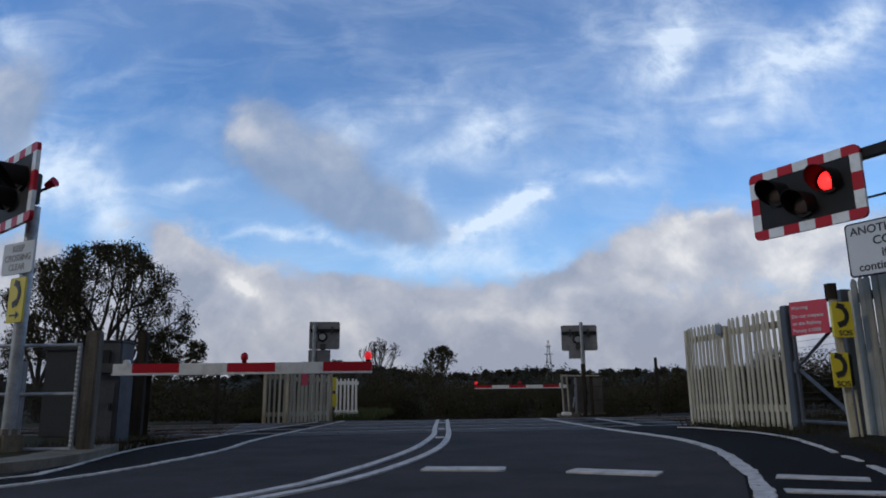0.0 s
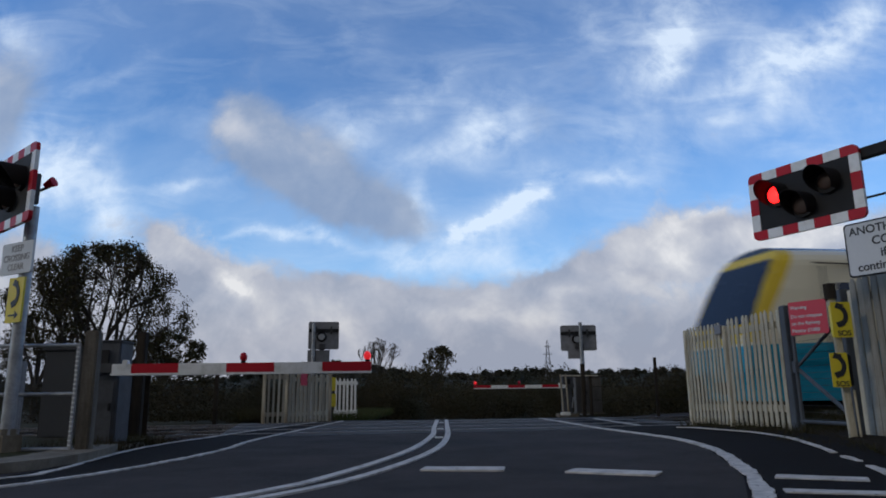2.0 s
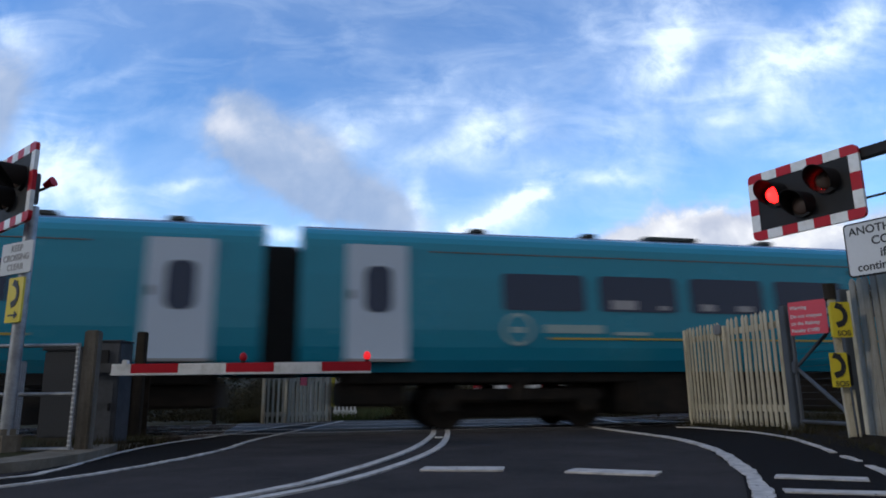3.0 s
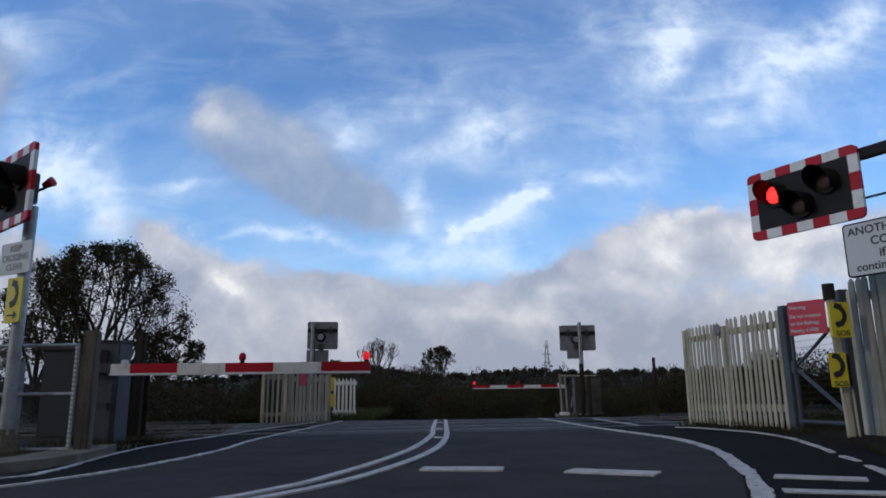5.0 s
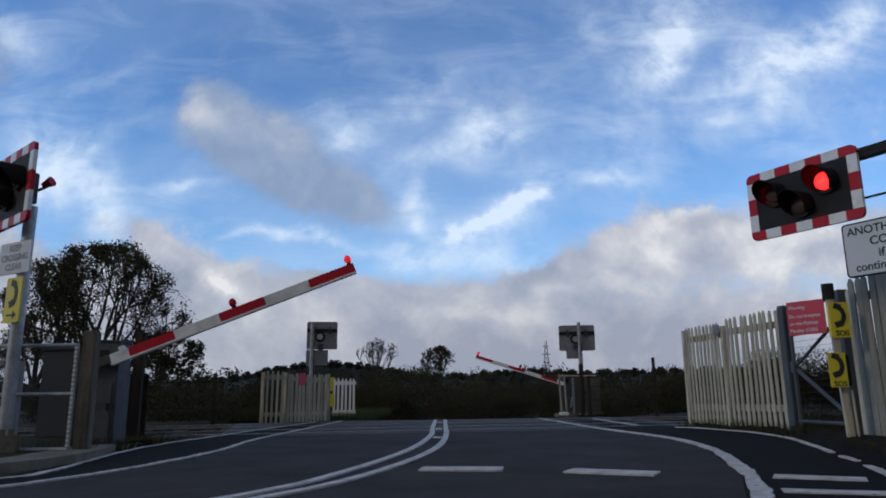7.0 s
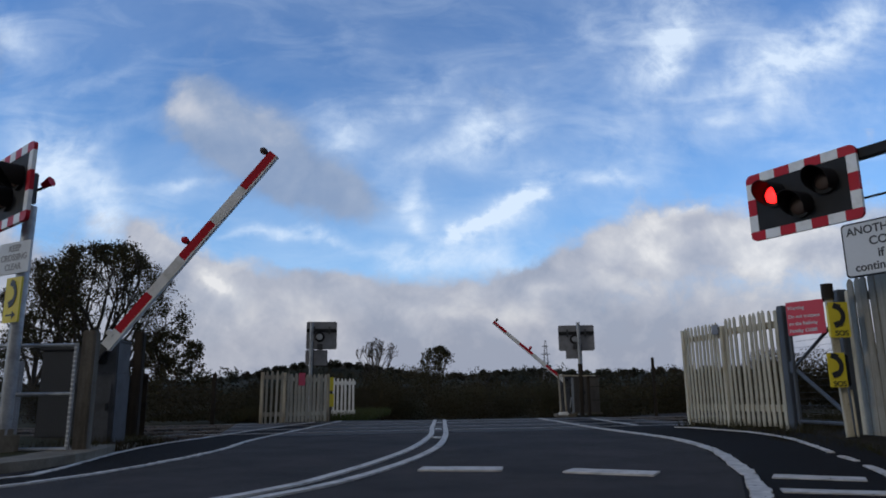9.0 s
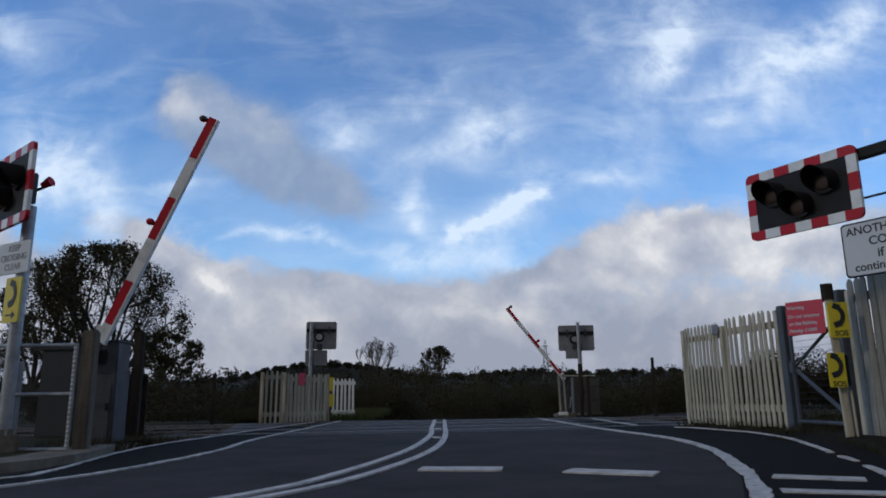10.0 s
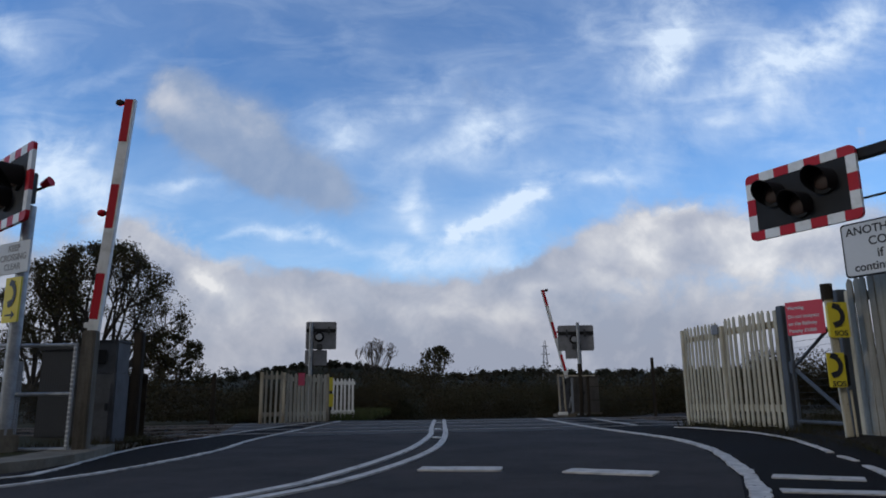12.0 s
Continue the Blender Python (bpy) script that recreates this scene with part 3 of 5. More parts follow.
def build_markings():
    def mark(ctrl, width, label, ragged=0.0, seed=1, n=10):
        tagged(part("road_marking", ribbon(ctrl, width, 0.013, 0.014, ragged, n, seed), PAINT), label, "road marking", kind="structure")
    mark([(-0.22, 18.4), (-0.22, 13.5), (-0.20, 11.0), (-0.33, 8.5), (-0.54, 6.85), (-0.82, 5.45), (-1.06, 4.65), (-1.5, 3.9), (-2.6, 2.9), (-5, 1.6)], 0.084, "white centre line painted on the road")
    mark([(0.02, 18.4), (0.03, 13.5), (0.03, 11.0), (-0.06, 8.5), (-0.30, 6.65), (-0.66, 5.12), (-1.05, 4.23), (-1.5, 3.55), (-2.6, 2.55), (-5, 1.3)], 0.084, "white centre line painted on the road")
    mark([(-2.66, 18.4), (-2.68, 14.4), (-2.72, 11.4), (-2.70, 9.8), (-2.56, 8.3), (-2.58, 7.1), (-2.70, 5.95), (-2.86, 5.3), (-3.05, 4.8), (-3.9, 3.9), (-6.5, 2.8)], 0.056, "worn white edge line of the road", 0.013, 2, 70)
    mark([(-3.2, 17.6), (-3.5, 13.9), (-3.62, 11.2), (-3.72, 9.4), (-3.58, 7.8), (-3.25, 6.0), (-3.32, 5.4), (-4.2, 4.6), (-7, 3.6)], 0.050, "worn white edge line of the footway", 0.014, 3, 70)
    mark([(2.5, 18.6), (2.62, 15.7), (2.72, 12.8), (2.86, 11.5), (3.02, 9.4), (2.80, 7.5), (2.32, 5.65), (1.97, 4.55), (1.70, 3.9), (1.3, 3.0)], 0.108, "thick worn white edge line with ragged paint", 0.014, 4, 110)
    mark([(3.8, 18.0), (3.74, 15.5), (3.72, 13.7)], 0.10, "worn white edge line of the footway", 0.012, 5)
    for ctrl, width, n in LINE_LENGTHS:
        line = ribbon(ctrl, width, 0.012, 0.012, 0.010, n, 6)
        for v in line.verts:
            v.co.z += 0.85 * footway_rise(v.co.y)
        tagged(part("road_marking", line, PAINT), "worn white edge line of the footway", "road marking", kind="structure")
    for a, b, w in (((-0.19, 5.77), (0.46, 5.68), 0.26), ((0.95, 5.52), (1.54, 5.22), 0.26), ((2.27, 4.98), (2.76, 4.72), 0.22), ((1.98, 4.25), (2.7, 4.0), 0.16)):
        mark([a, ((a[0] + b[0]) / 2, (a[1] + b[1]) / 2), b], w, "short white dash painted across the junction mouth", 0.006, int(w * 100), 4)
    studs = [(-0.10, 10.2), (-0.10, 13.0), (-0.10, 16.2)]
    stud = None
    for x, y in studs:
        if stud is None:
            bm = box(0.12, 0.09, 0.018, bevel=0.006)
            stud = tagged(part("road_stud", bm, WHITE, m=pose(x, y, 0.0)), "small pale reflective road stud", "road stud", "studs between the centre lines")
        else:
            copy_thing(stud, pose(x, y, 0.0))


def build_track():
    rails = (0.0, 1.435, 3.40, 4.835)
    rot = radians(TRACK_ANGLE)
    for off in rails:
        bm = bmesh.new()
        prof = [(-0.07, -0.15), (-0.07, -0.135), (-0.01, -0.12), (-0.01, -0.04), (-0.035, -0.03), (-0.035, 0.0), (0.035, 0.0), (0.035, -0.03), (0.01, -0.04), (0.01, -0.12), (0.07, -0.135), (0.07, -0.15)]
        a, b = ([bm.verts.new(track(s, off + p[0], p[1] + 0.013)) for p in prof] for s in (-400, 400))
        for k in range(len(prof)):
            j = (k + 1) % len(prof)
            bm.faces.new((a[k], a[j], b[j], b[k]))
        tagged(part("rail", bm, RAIL), "worn steel running rail set in the crossing", "rail", "running rails", "structure")
    # ballast beds on both sides of the road
    for s0, s1 in ((-400, -4.7), (5.2, 400)):
        rnd = random.Random(int(s1))
        n = 60
        rows = []
        for i in range(n + 1):
            s = s0 + (s1 - s0) * ((i / n) ** 3 if s0 > 0 else 1 - (1 - i / n) ** 3)
            rows.append([track(s, o, h + rnd.uniform(-0.015, 0.015)) for o, h in ((-1.6, -0.12), (-0.9, -0.05), (0.7, -0.05), (2.4, -0.06), (4.1, -0.05), (5.8, -0.05), (6.6, -0.12))])
        tagged(part("ballast", quad_strip(rows), BALLAST), "brown stone ballast bed beside the crossing", "ballast", kind="structure")
    # sleepers
    first = None
    for side in (-1, 1):
        for k in range(24):
            s = side * (5.4 + 0.65 * k)
            for off in (0.7175, 4.1175):
                p = track(s, off, -0.16)
                m = Matrix.Translation(p) @ Matrix.Rotation(rot, 4, "Z")
                if first is None:
                    first = tagged(part("sleeper", box(0.26, 2.5, 0.15, bevel=0.02), SLEEPER, m=m), "concrete railway sleeper half sunk in ballast", "sleeper", "sleepers")
                else:
                    copy_thing(first, m)
    # crossing panels between and beside the rails
    deck = thing("crossing_deck", "dark rubber crossing panels between the rails", "crossing deck", kind="structure")
    for lo, hi in ((-0.95, -0.09), (0.09, 0.70), (0.73, 1.345), (1.525, 2.40), (2.43, 3.31), (3.49, 4.10), (4.13, 4.745), (4.925, 5.8)):
        me = None
        for k in range(5):
            p = track(-3.85 + 1.9 * k + 0.1, (lo + hi) / 2, 0.004 - 0.066)
            m = Matrix.Translation(p) @ Matrix.Rotation(rot, 4, "Z")
            if me is None:
                ob = part("panel", box(1.885, hi - lo, 0.066, bevel=0.008), RUBBER_PANEL, deck, m=m)
                me = ob.data
            else:
                ob = new("panel", me)
                ob.matrix_basis, ob.parent = m, deck


def build_stones():
    """Loose ballast stones beside the rails, near the road."""
    rng = np.random.default_rng(12)
    for name, s0, s1, n in (("ballast_stones", -16, -4.8, 5200), ("ballast_stones", 5.3, 13, 3000)):
        s, o = rng.uniform(s0, s1, n), rng.uniform(-1.4, 6.3, n)
        c = np.stack([0.84 + s * CA - o * SA, 12.79 + s * SA + o * CA, np.full(n, -0.05)], 1)
        r = rng.uniform(0.018, 0.045, n)
        axes = np.array([(1, 0, 0), (-1, 0, 0), (0, 1, 0), (0, -1, 0), (0, 0, 1), (0, 0, -1)], float)
        v = c[:, None, :] + axes[None] * r[:, None, None] * rng.uniform(0.6, 1.3, (n, 6, 1)) + rng.normal(0, 0.006, (n, 6, 3))
        tri = np.array([(0, 2, 4), (2, 1, 4), (1, 3, 4), (3, 0, 4), (2, 0, 5), (1, 2, 5), (3, 1, 5), (0, 3, 5)])
        f = (np.arange(n)[:, None, None] * 6 + tri[None]).reshape(-1, 3)
        me = bpy.data.meshes.new(name)
        me.from_pydata(v.reshape(-1, 3).tolist(), [], f.tolist())
        me.materials.append(BALLAST)
        tagged(new(name, me), "loose brown ballast stones beside the rails", "ballast", kind="stuff")


def build_verges():
    # raised ground behind the left kerb and under the right fence
    bm = quad_strip([[Vector((x0 - 0.0, y, 0.07)), Vector((x0 - 1.0, y, 0.09)), Vector((x0 - 8, y, 0.06)), Vector((x0 - 40, y, -0.02))] for y, x0 in ((5.6, -4.2), (7.0, -3.95), (8.0, -3.95), (9.5, -3.95), (10.2, -3.9))])
    tagged(part("verge_left", bm, GRASS), "rough trodden verge beside the barrier", "verge", kind="structure")
    bm = quad_strip([[Vector((x0, y, 0.0)), Vector((x0 + 0.18, y, 0.09)), Vector((x0 + 1.5, y, 0.12)), Vector((x0 + 12, y, 0.05)), Vector((x0 + 40, y, -0.02))] for y, x0 in ((3.0, 2.7), (5.0, 3.3), (6.5, 3.85), (8.0, 4.35), (9.5, 4.72), (11.0, 4.95), (12.0, 4.6), (12.6, 4.3))])
    tagged(part("verge_right", bm, SOIL), "weedy verge under the cream fence", "verge", kind="structure")
    bm = ribbon([(-7.5, 4.1), (-4.6, 5.05), (-3.75, 6.0), (-3.72, 7.0), (-3.98, 8.1)], 0.5, 0.085, 0.10, 0.012, 8, 7)
    tagged(part("kerb", bm, CONCRETE), "low pale concrete kerb slab at the road edge", "kerb", kind="structure")


# ---- barriers ----
NEAR_PIVOT, FAR_PIVOT = (-4.43, 8.6, 1.0), (4.0, 22.0, 0.92)


ARM_LAMPS = []


def build_barrier(pivot, mirror, label, k=1.0, deep=0.117, reach=0.0):
    """A barrier machine with its arm; the arm is a part that turns on the pivot."""
    sx = -1 if mirror else 1
    base = thing("level_crossing_barrier", label, "barrier", pose(pivot[0], pivot[1], 0))
    h = pivot[2]
    part("cabinet", box(0.30, 0.38, 0.90, (sx * (0.17 + reach), 0.25, 0.0), 0.015), MACHINE_GREY, base, "grey steel machine cabinet")
    part("head", box(0.33, 0.36, 0.40, (sx * (0.14 + reach), 0.26, h - 0.11), 0.015), MACHINE_GREY, base, "grey painted drive housing")
    part("lid", box(0.35, 0.38, 0.025, (sx * (0.14 + reach), 0.26, h + 0.29), 0.008), MACHINE_GREY, base)
    part("door", box(0.21, 0.02, 0.72, (sx * (0.17 + reach), 0.055, 0.06), 0.006), MACHINE_GREY, base)
    part("door_handle", box(0.025, 0.03, 0.09, (sx * (0.24 + reach), 0.03, 0.45), 0.005), BLACK, base)
    part("stay", tube((sx * 0.0, 0.02, 0.55), (sx * 0.05, 0.02, 0.22), 0.018, sides=8), GALV, base)
    part("hatch", box(0.11, 0.02, 0.17, (sx * (0.12 + reach), 0.062, h + 0.02), 0.004), BLACK, base, "small dark hatch")
    part("plinth", box(0.6, 0.7, 0.1, (sx * (0.18 + reach), 0.25, -0.06), 0.01), CONCRETE, base)
    arm = thing("arm", "red and white banded barrier arm", "", pose(0, 0, h))
    arm.parent = base
    bounds = [reach + k * b for b in (0.26, 0.50, 1.08, 1.67, 2.26, 2.85, 3.45)]
    for i in range(6):
        a, b = bounds[i], bounds[i + 1]
        bm = box(b - a, 0.06, deep, (sx * (a + b) / 2, 0, 0.01 - deep), 0.006)
        part("band", bm, WHITE if i % 2 == 0 else RED, arm)
    part("rib", box(3.2 * k, 0.074, 0.026, (sx * (reach + 1.85 * k), 0, -0.014 - deep), 0.004), WHITE, arm)
    part("hinge", box(0.07, 0.075, 0.11, (sx * (reach + 0.42), 0.0, -0.05), 0.01), WHITE, arm)
    part("counterweight", box(0.30 + reach, 0.05, 0.12, (sx * (0.12 + reach / 2), 0.0, -0.10), 0.01), GREY_PAINT, arm)
    for x in (reach + 1.87 * k, reach + 3.40 * k):
        bm = tube((sx * x, 0, 0.01), (sx * x, 0, 0.045), 0.028, sides=14)
        part("lamp_base", bm, BLACK, arm)
        bm = bmesh.new()
        bmesh.ops.create_uvsphere(bm, u_segments=16, v_segments=10, radius=0.046, matrix=Matrix.Diagonal((1, 1, 1.25, 1)))
        lamp = part("lamp", bm, (ARM_LAMP, LAMP_OFF) if x > 3 * k else RED, arm, "red arm lamp", True, pose(sx * x, 0, 0.08))
        if x > 3 * k:
            for p in lamp.data.polygons:
                p.material_index = 0 if p.center.y < 0.005 else 1
            ARM_LAMPS.append(lamp)
    return base, arm


# ---- the train ----
def car_section(w, z0, z1, roof, n=7):
    """Half width and height points from the sill over the roof to the other sill."""
    pts = [(w * 0.89, z0), (w * 0.955, z0 + 0.20), (w * 0.985, z0 + 0.42), (w, z0 + 0.72), (w, z0 + 1.05), (w * 0.985, z1 - 0.5), (w * 0.945, z1)]
    for i in range(1, n + 1):
        a = i / n * math.pi / 2
        pts.append((w * 0.945 * math.cos(a) ** 0.8 if i < n else 0.0, z1 + (roof - z1) * math.sin(a)))
    return pts + [(-p[0], p[1]) for p in pts[-2::-1]]


def build_car(kind):
    """One carriage; local x runs back from its leading end, y to the far side, z up from the rail."""
    L = 22.8
    label = {"front": "teal train carriage with cream cab and yellow front", "middle": "teal train carriage with grey doors and dark windows",
             "rear": "teal train carriage with cream cab at its rear"}[kind]
    car = thing("train_carriage", label, "train carriage", group="carriages of the train")
    paint = {"front": TEAL_CAB, "middle": TEAL_MID, "rear": TEAL_REAR}[kind]
    W, Z0, Z1, ROOF = 1.39, 0.98, 3.12, 3.66

    def body_rows():
        rows = []
        xs = [0.0, 0.06, 0.4, 1.0, 2.0, 3.2, 5, 9, 13, 17, 19.6, L - 2.0, L - 1.0, L - 0.4, L - 0.06, L]
        for x in xs:
            rows.append([Vector((x, p[0], p[1])) for p in car_section(W, Z0, Z1, ROOF)])
        return rows
    rows = body_rows()

    def cab(rows, back):
        for r in rows:
            for v in r:
                d = L - v.x if back else v.x
                if d < 3.2:
                    k = 1 - d / 3.2
                    rake = 1.08 * max(0.0, (v.z - 1.55) / (ROOF - 1.55)) ** 1.25
                    nx = d + rake * max(0.0, 1 - d / 3.2)
                    v.y *= 1 - 0.24 * k ** 2.2
                    v.x = L - nx if back else nx
        return rows
    if kind == "front":
        rows = cab(rows, False)
    if kind == "rear":
        rows = cab(rows, True)
    bm = quad_strip(rows)
    for end in (0, -1):
        bm.verts.ensure_lookup_table()
        n = len(rows[0])
        idx = range(n) if end == 0 else range(len(bm.verts) - n, len(bm.verts))
        idx = list(idx)
        for i in range(n // 2):
            bm.faces.new([bm.verts[idx[a]] for a in ((i, i + 1, n - 2 - i, n - 1 - i) if i + 1 != n - 2 - i else (i, i + 1, n - 1 - i))])
    part("body", bm, paint, car, "teal painted body shell")

    def flip(x):
        return L - x if kind == "rear" else x
    # passenger windows on both sides
    if kind == "front":
        wins = [4.5 + 1.86 * k for k in range(8)]
    elif kind == "rear":
        wins = [3.54 + 1.86 * k for k in range(8)]
    else:
        wins = [3.54 + 1.86 * k for k in range(9)]
    win_me = None
    for y in (-1, 1):
        for x in wins:
            m = Matrix.Translation((x + 0.78, y * 1.388, 2.06)) @ Matrix.Rotation(0 if y < 0 else math.pi, 4, "Z") @ Matrix.Rotation(radians(-1.8), 4, "X")
            if win_me is None:
                pane = rounded_plate(1.56, 0.66, 0.03, 0.07)
                bmesh.ops.translate(pane, verts=pane.verts, vec=(0, 0, 0.33))
                win = part("window", pane, TRAIN_GLASS, car, "dark tinted carriage window", m=m)
                win_me = win.data
            else:
                win = new("window", win_me)
                win.matrix_basis, win.parent = m, car
            if y < 0:
                k = wins.index(x)
                for dx, sw, sh in (((-0.42, 0.30, 0.13), (0.36, 0.34, 0.11)), ((0.05, 0.62, 0.15),), ((-0.30, 0.5, 0.17), (0.5, 0.18, 0.08)), ((0.40, 0.30, 0.12),), ())[(k * 3 + len(wins)) % 5]:
                    part("headrest", box(sw, 0.006, sh, (dx, -0.02, 0.04), 0.002), SEAT_PALE, win)
    doors = {"front": (2.92, 20.95), "middle": (0.75, 20.95), "rear": (0.75, 18.85)}[kind]
    for y in (-1, 1):
        for x in doors:
            pane = rounded_plate(1.06, 1.96, 0.04, 0.05)
            bmesh.ops.translate(pane, verts=pane.verts, vec=(0, 0, 0.98))
            door = part("door", pane, TRAIN_GREY, car, "pale grey passenger door", m=Matrix.Translation((x + 0.55, y * 1.392, 1.20)) @ Matrix.Rotation(0 if y < 0 else math.pi, 4, "Z") @ Matrix.Rotation(radians(-1.5), 4, "X"))
            dw = rounded_plate(0.46, 0.80, 0.02, 0.15)
            part("pane", dw, TRAIN_GLASS, door, m=pose(0.02, -0.018, 1.18))
            part("handle", box(0.06, 0.03, 0.16, (-0.44, -0.02, 1.0), 0.006), STEEL_DARK, door)
            part("step", box(1.1, 0.16, 0.05, (0, -0.06, -0.06), 0.008), GALV, door)
    if kind != "middle":
        for y in (-1, 1):
            m = Matrix.Translation((flip(2.12), y * 1.335, 1.75)) @ Matrix.Rotation(0 if y < 0 else math.pi, 4, "Z") @ Matrix.Rotation(radians(-2.5 * (1 if kind == "front" else -1) * -y), 4, "Z")
            pane = rounded_plate(0.40, 1.0, 0.05, 0.06)
            bmesh.ops.translate(pane, verts=pane.verts, vec=(0, 0, 0.5))
            part("cab_window", pane, TRAIN_GLASS, car, "narrow dark cab door window", m=m)
        # windscreen lies on the raked front
        zs = (1.95, 2.3, 2.7, 3.05, 3.3)
        scr = []
        for z in zs:
            rake = 1.08 * ((z - 1.55) / (ROOF - 1.55)) ** 1.25
            hw = 0.99 - 0.06 * (z - 1.95)
            scr.append([Vector((flip(rake - 0.025), f * hw, z)) for f in (-1, -0.6, -0.2, 0.2, 0.6, 1)])
        part("windscreen", quad_strip(scr), WINDSCREEN, car, "raked dark windscreen")
        bm = bmesh.new()
        ring = [(0.10, -0.80), (0.22, -1.02), (0.7, -1.18), (1.6, -1.245), (1.95, -1.245), (1.95, 1.245), (1.6, 1.245), (0.7, 1.18), (0.22, 1.02), (0.10, 0.80)]
        low, high = ([bm.verts.new((flip(px + (0.12 if z < 0.6 else 0.0)), py * (0.96 if z < 0.6 else 1.0), z)) for px, py in ring] for z in (0.42, 1.02))
        for i in range(len(ring)):
            jj = (i + 1) % len(ring)
            bm.faces.new((low[i], low[jj], high[jj], high[i]))
        bm.faces.new(low)
        bm.faces.new(high)
        part("valance", bm, paint, car, "teal front valance")
        part("coupler", box(0.30, 0.3, 0.25, (flip(0.05), 0, 0.55), 0.04), STEEL_DARK, car)
        for y in (-1, 1):
            for x in (1.62, 2.62):
                part("door_seam", box(0.025, 0.02, 1.85, (flip(x), y * (1.335 if x < 2 else 1.368), 1.22)), STEEL_DARK, car)
            part("gutter", box(2.6, 0.03, 0.03, (flip(2.75), y * 1.325, 3.13)), OLD_WOOD, car, "brown door gutter")
        for y in (-0.85, 0.85):
            part("headlight", tube((flip(0.02), y, 1.62), (flip(0.14), y, 1.62), 0.1), SIGN_WHITE, car, "round headlight")
    # stripe, crest and lettering bars, on both sides
    s0 = 4.9 if kind == "front" else 4.25
    for y in (-1, 1):
        part("stripe", box(14.3, 0.012, 0.035, (s0 + 7.3, y * 1.388, 1.545)), TRAIN_STRIPE, car)
        disc = tube((s0 - 0.45, y * 1.38, 1.72), (s0 - 0.45, y * 1.396, 1.72), 0.29, sides=24)
        crest = part("crest", disc, TRAIN_PALE, car, "pale round crest")
        part("crest_centre", tube((s0 - 0.45, y * 1.39, 1.72), (s0 - 0.45, y * 1.399, 1.72), 0.235, sides=20), TEAL_MID, crest)
        part("crest_bar", box(0.26, 0.006, 0.10, (s0 - 0.45, y * 1.401, 1.66)), TRAIN_PALE, crest)
        part("lettering_bar", box(1.15, 0.012, 0.15, (s0 + 0.62, y * 1.389, 1.66)), TRAIN_PALE, car)
        part("lettering_bar", box(0.7, 0.012, 0.06, (s0 + 1.75, y * 1.389, 1.63)), TRAIN_PALE, car)
        part("cantrail_line", box(17.2, 0.016, 0.014, (s0 + 6.6, y * 1.320, 3.07)), CANTRAIL, car, "thin orange line under the roof")
        for x in (11.1, 12.75):
            part("vent", box(0.30, 0.03, 0.10, (x, y * 1.34, 2.90), 0.01), BLACK, car)
        part("grille", box(0.28, 0.05, 0.34, (12.0, y * 1.36, 1.20), 0.004), STEEL_DARK, car)
    for x, ln in ((3.3, 0.35), (5.6, 0.3), (7.4, 1.2), (9.6, 0.35), (13.5, 0.35), (16.4, 0.3), (19.2, 0.4), (21.3, 0.35)):
        part("roof_unit", box(ln, 0.9, 0.10, (x, -0.25, 3.60), 0.03), TRAIN_ROOF, car, "low dark roof unit")
    # underframe
    part("underframe", box(L - 1.6, 2.3, 0.22, (L / 2, 0, 0.80), 0.02), STEEL_DARK, car)
    for x, ln, z in ((6.9, 1.7, 0.22), (9.0, 1.9, 0.26), (11.2, 1.6, 0.2), (13.4, 2.0, 0.25), (15.5, 1.5, 0.22)):
        part("equipment_box", box(ln, 2.35, 0.82 - z, (x, 0, z), 0.03), STEEL_DARK, car, "dark underfloor equipment box")
    for x in (1.25, L - 1.25):
        part("end_equipment", box(1.2, 2.0, 0.42, (x, 0, 0.42), 0.04), STEEL_DARK, car)
    part("underfloor_skirt", box(L - 11.6, 2.2, 0.60, (L / 2, 0, 0.24), 0.03), STEEL_DARK, car, "dark underfloor casing")
    for x in (3.9, L - 3.9):
        part("brake_gear", box(2.2, 1.5, 0.42, (x, 0, 0.20), 0.04), STEEL_DARK, car)
        bogie = part("bogie", box(3.3, 2.15, 0.24, (x, 0, 0.46), 0.05), STEEL_DARK, car, "dark steel bogie frame")
        for y in (-1, 1):
            for dx in (-1.3, 1.3):
                wheel = part("wheel", tube((x + dx, y * 0.65, 0.42), (x + dx, y * 0.79, 0.42), 0.42, sides=28), STEEL_DARK, bogie)
                part("axle_box", box(0.34, 0.22, 0.34, (x + dx, y * 0.98, 0.28), 0.04), STEEL_DARK, bogie)
            part("spring", tube((x, y * 0.98, 0.5), (x, y * 0.98, 0.85), 0.2, sides=16), STEEL_DARK, bogie)
    if kind != "front":
        part("gangway", box(0.86, 1.6, 2.25, (-0.40, 0, 0.95), 0.06), BLACK, car, "black bellows gangway")
    return car


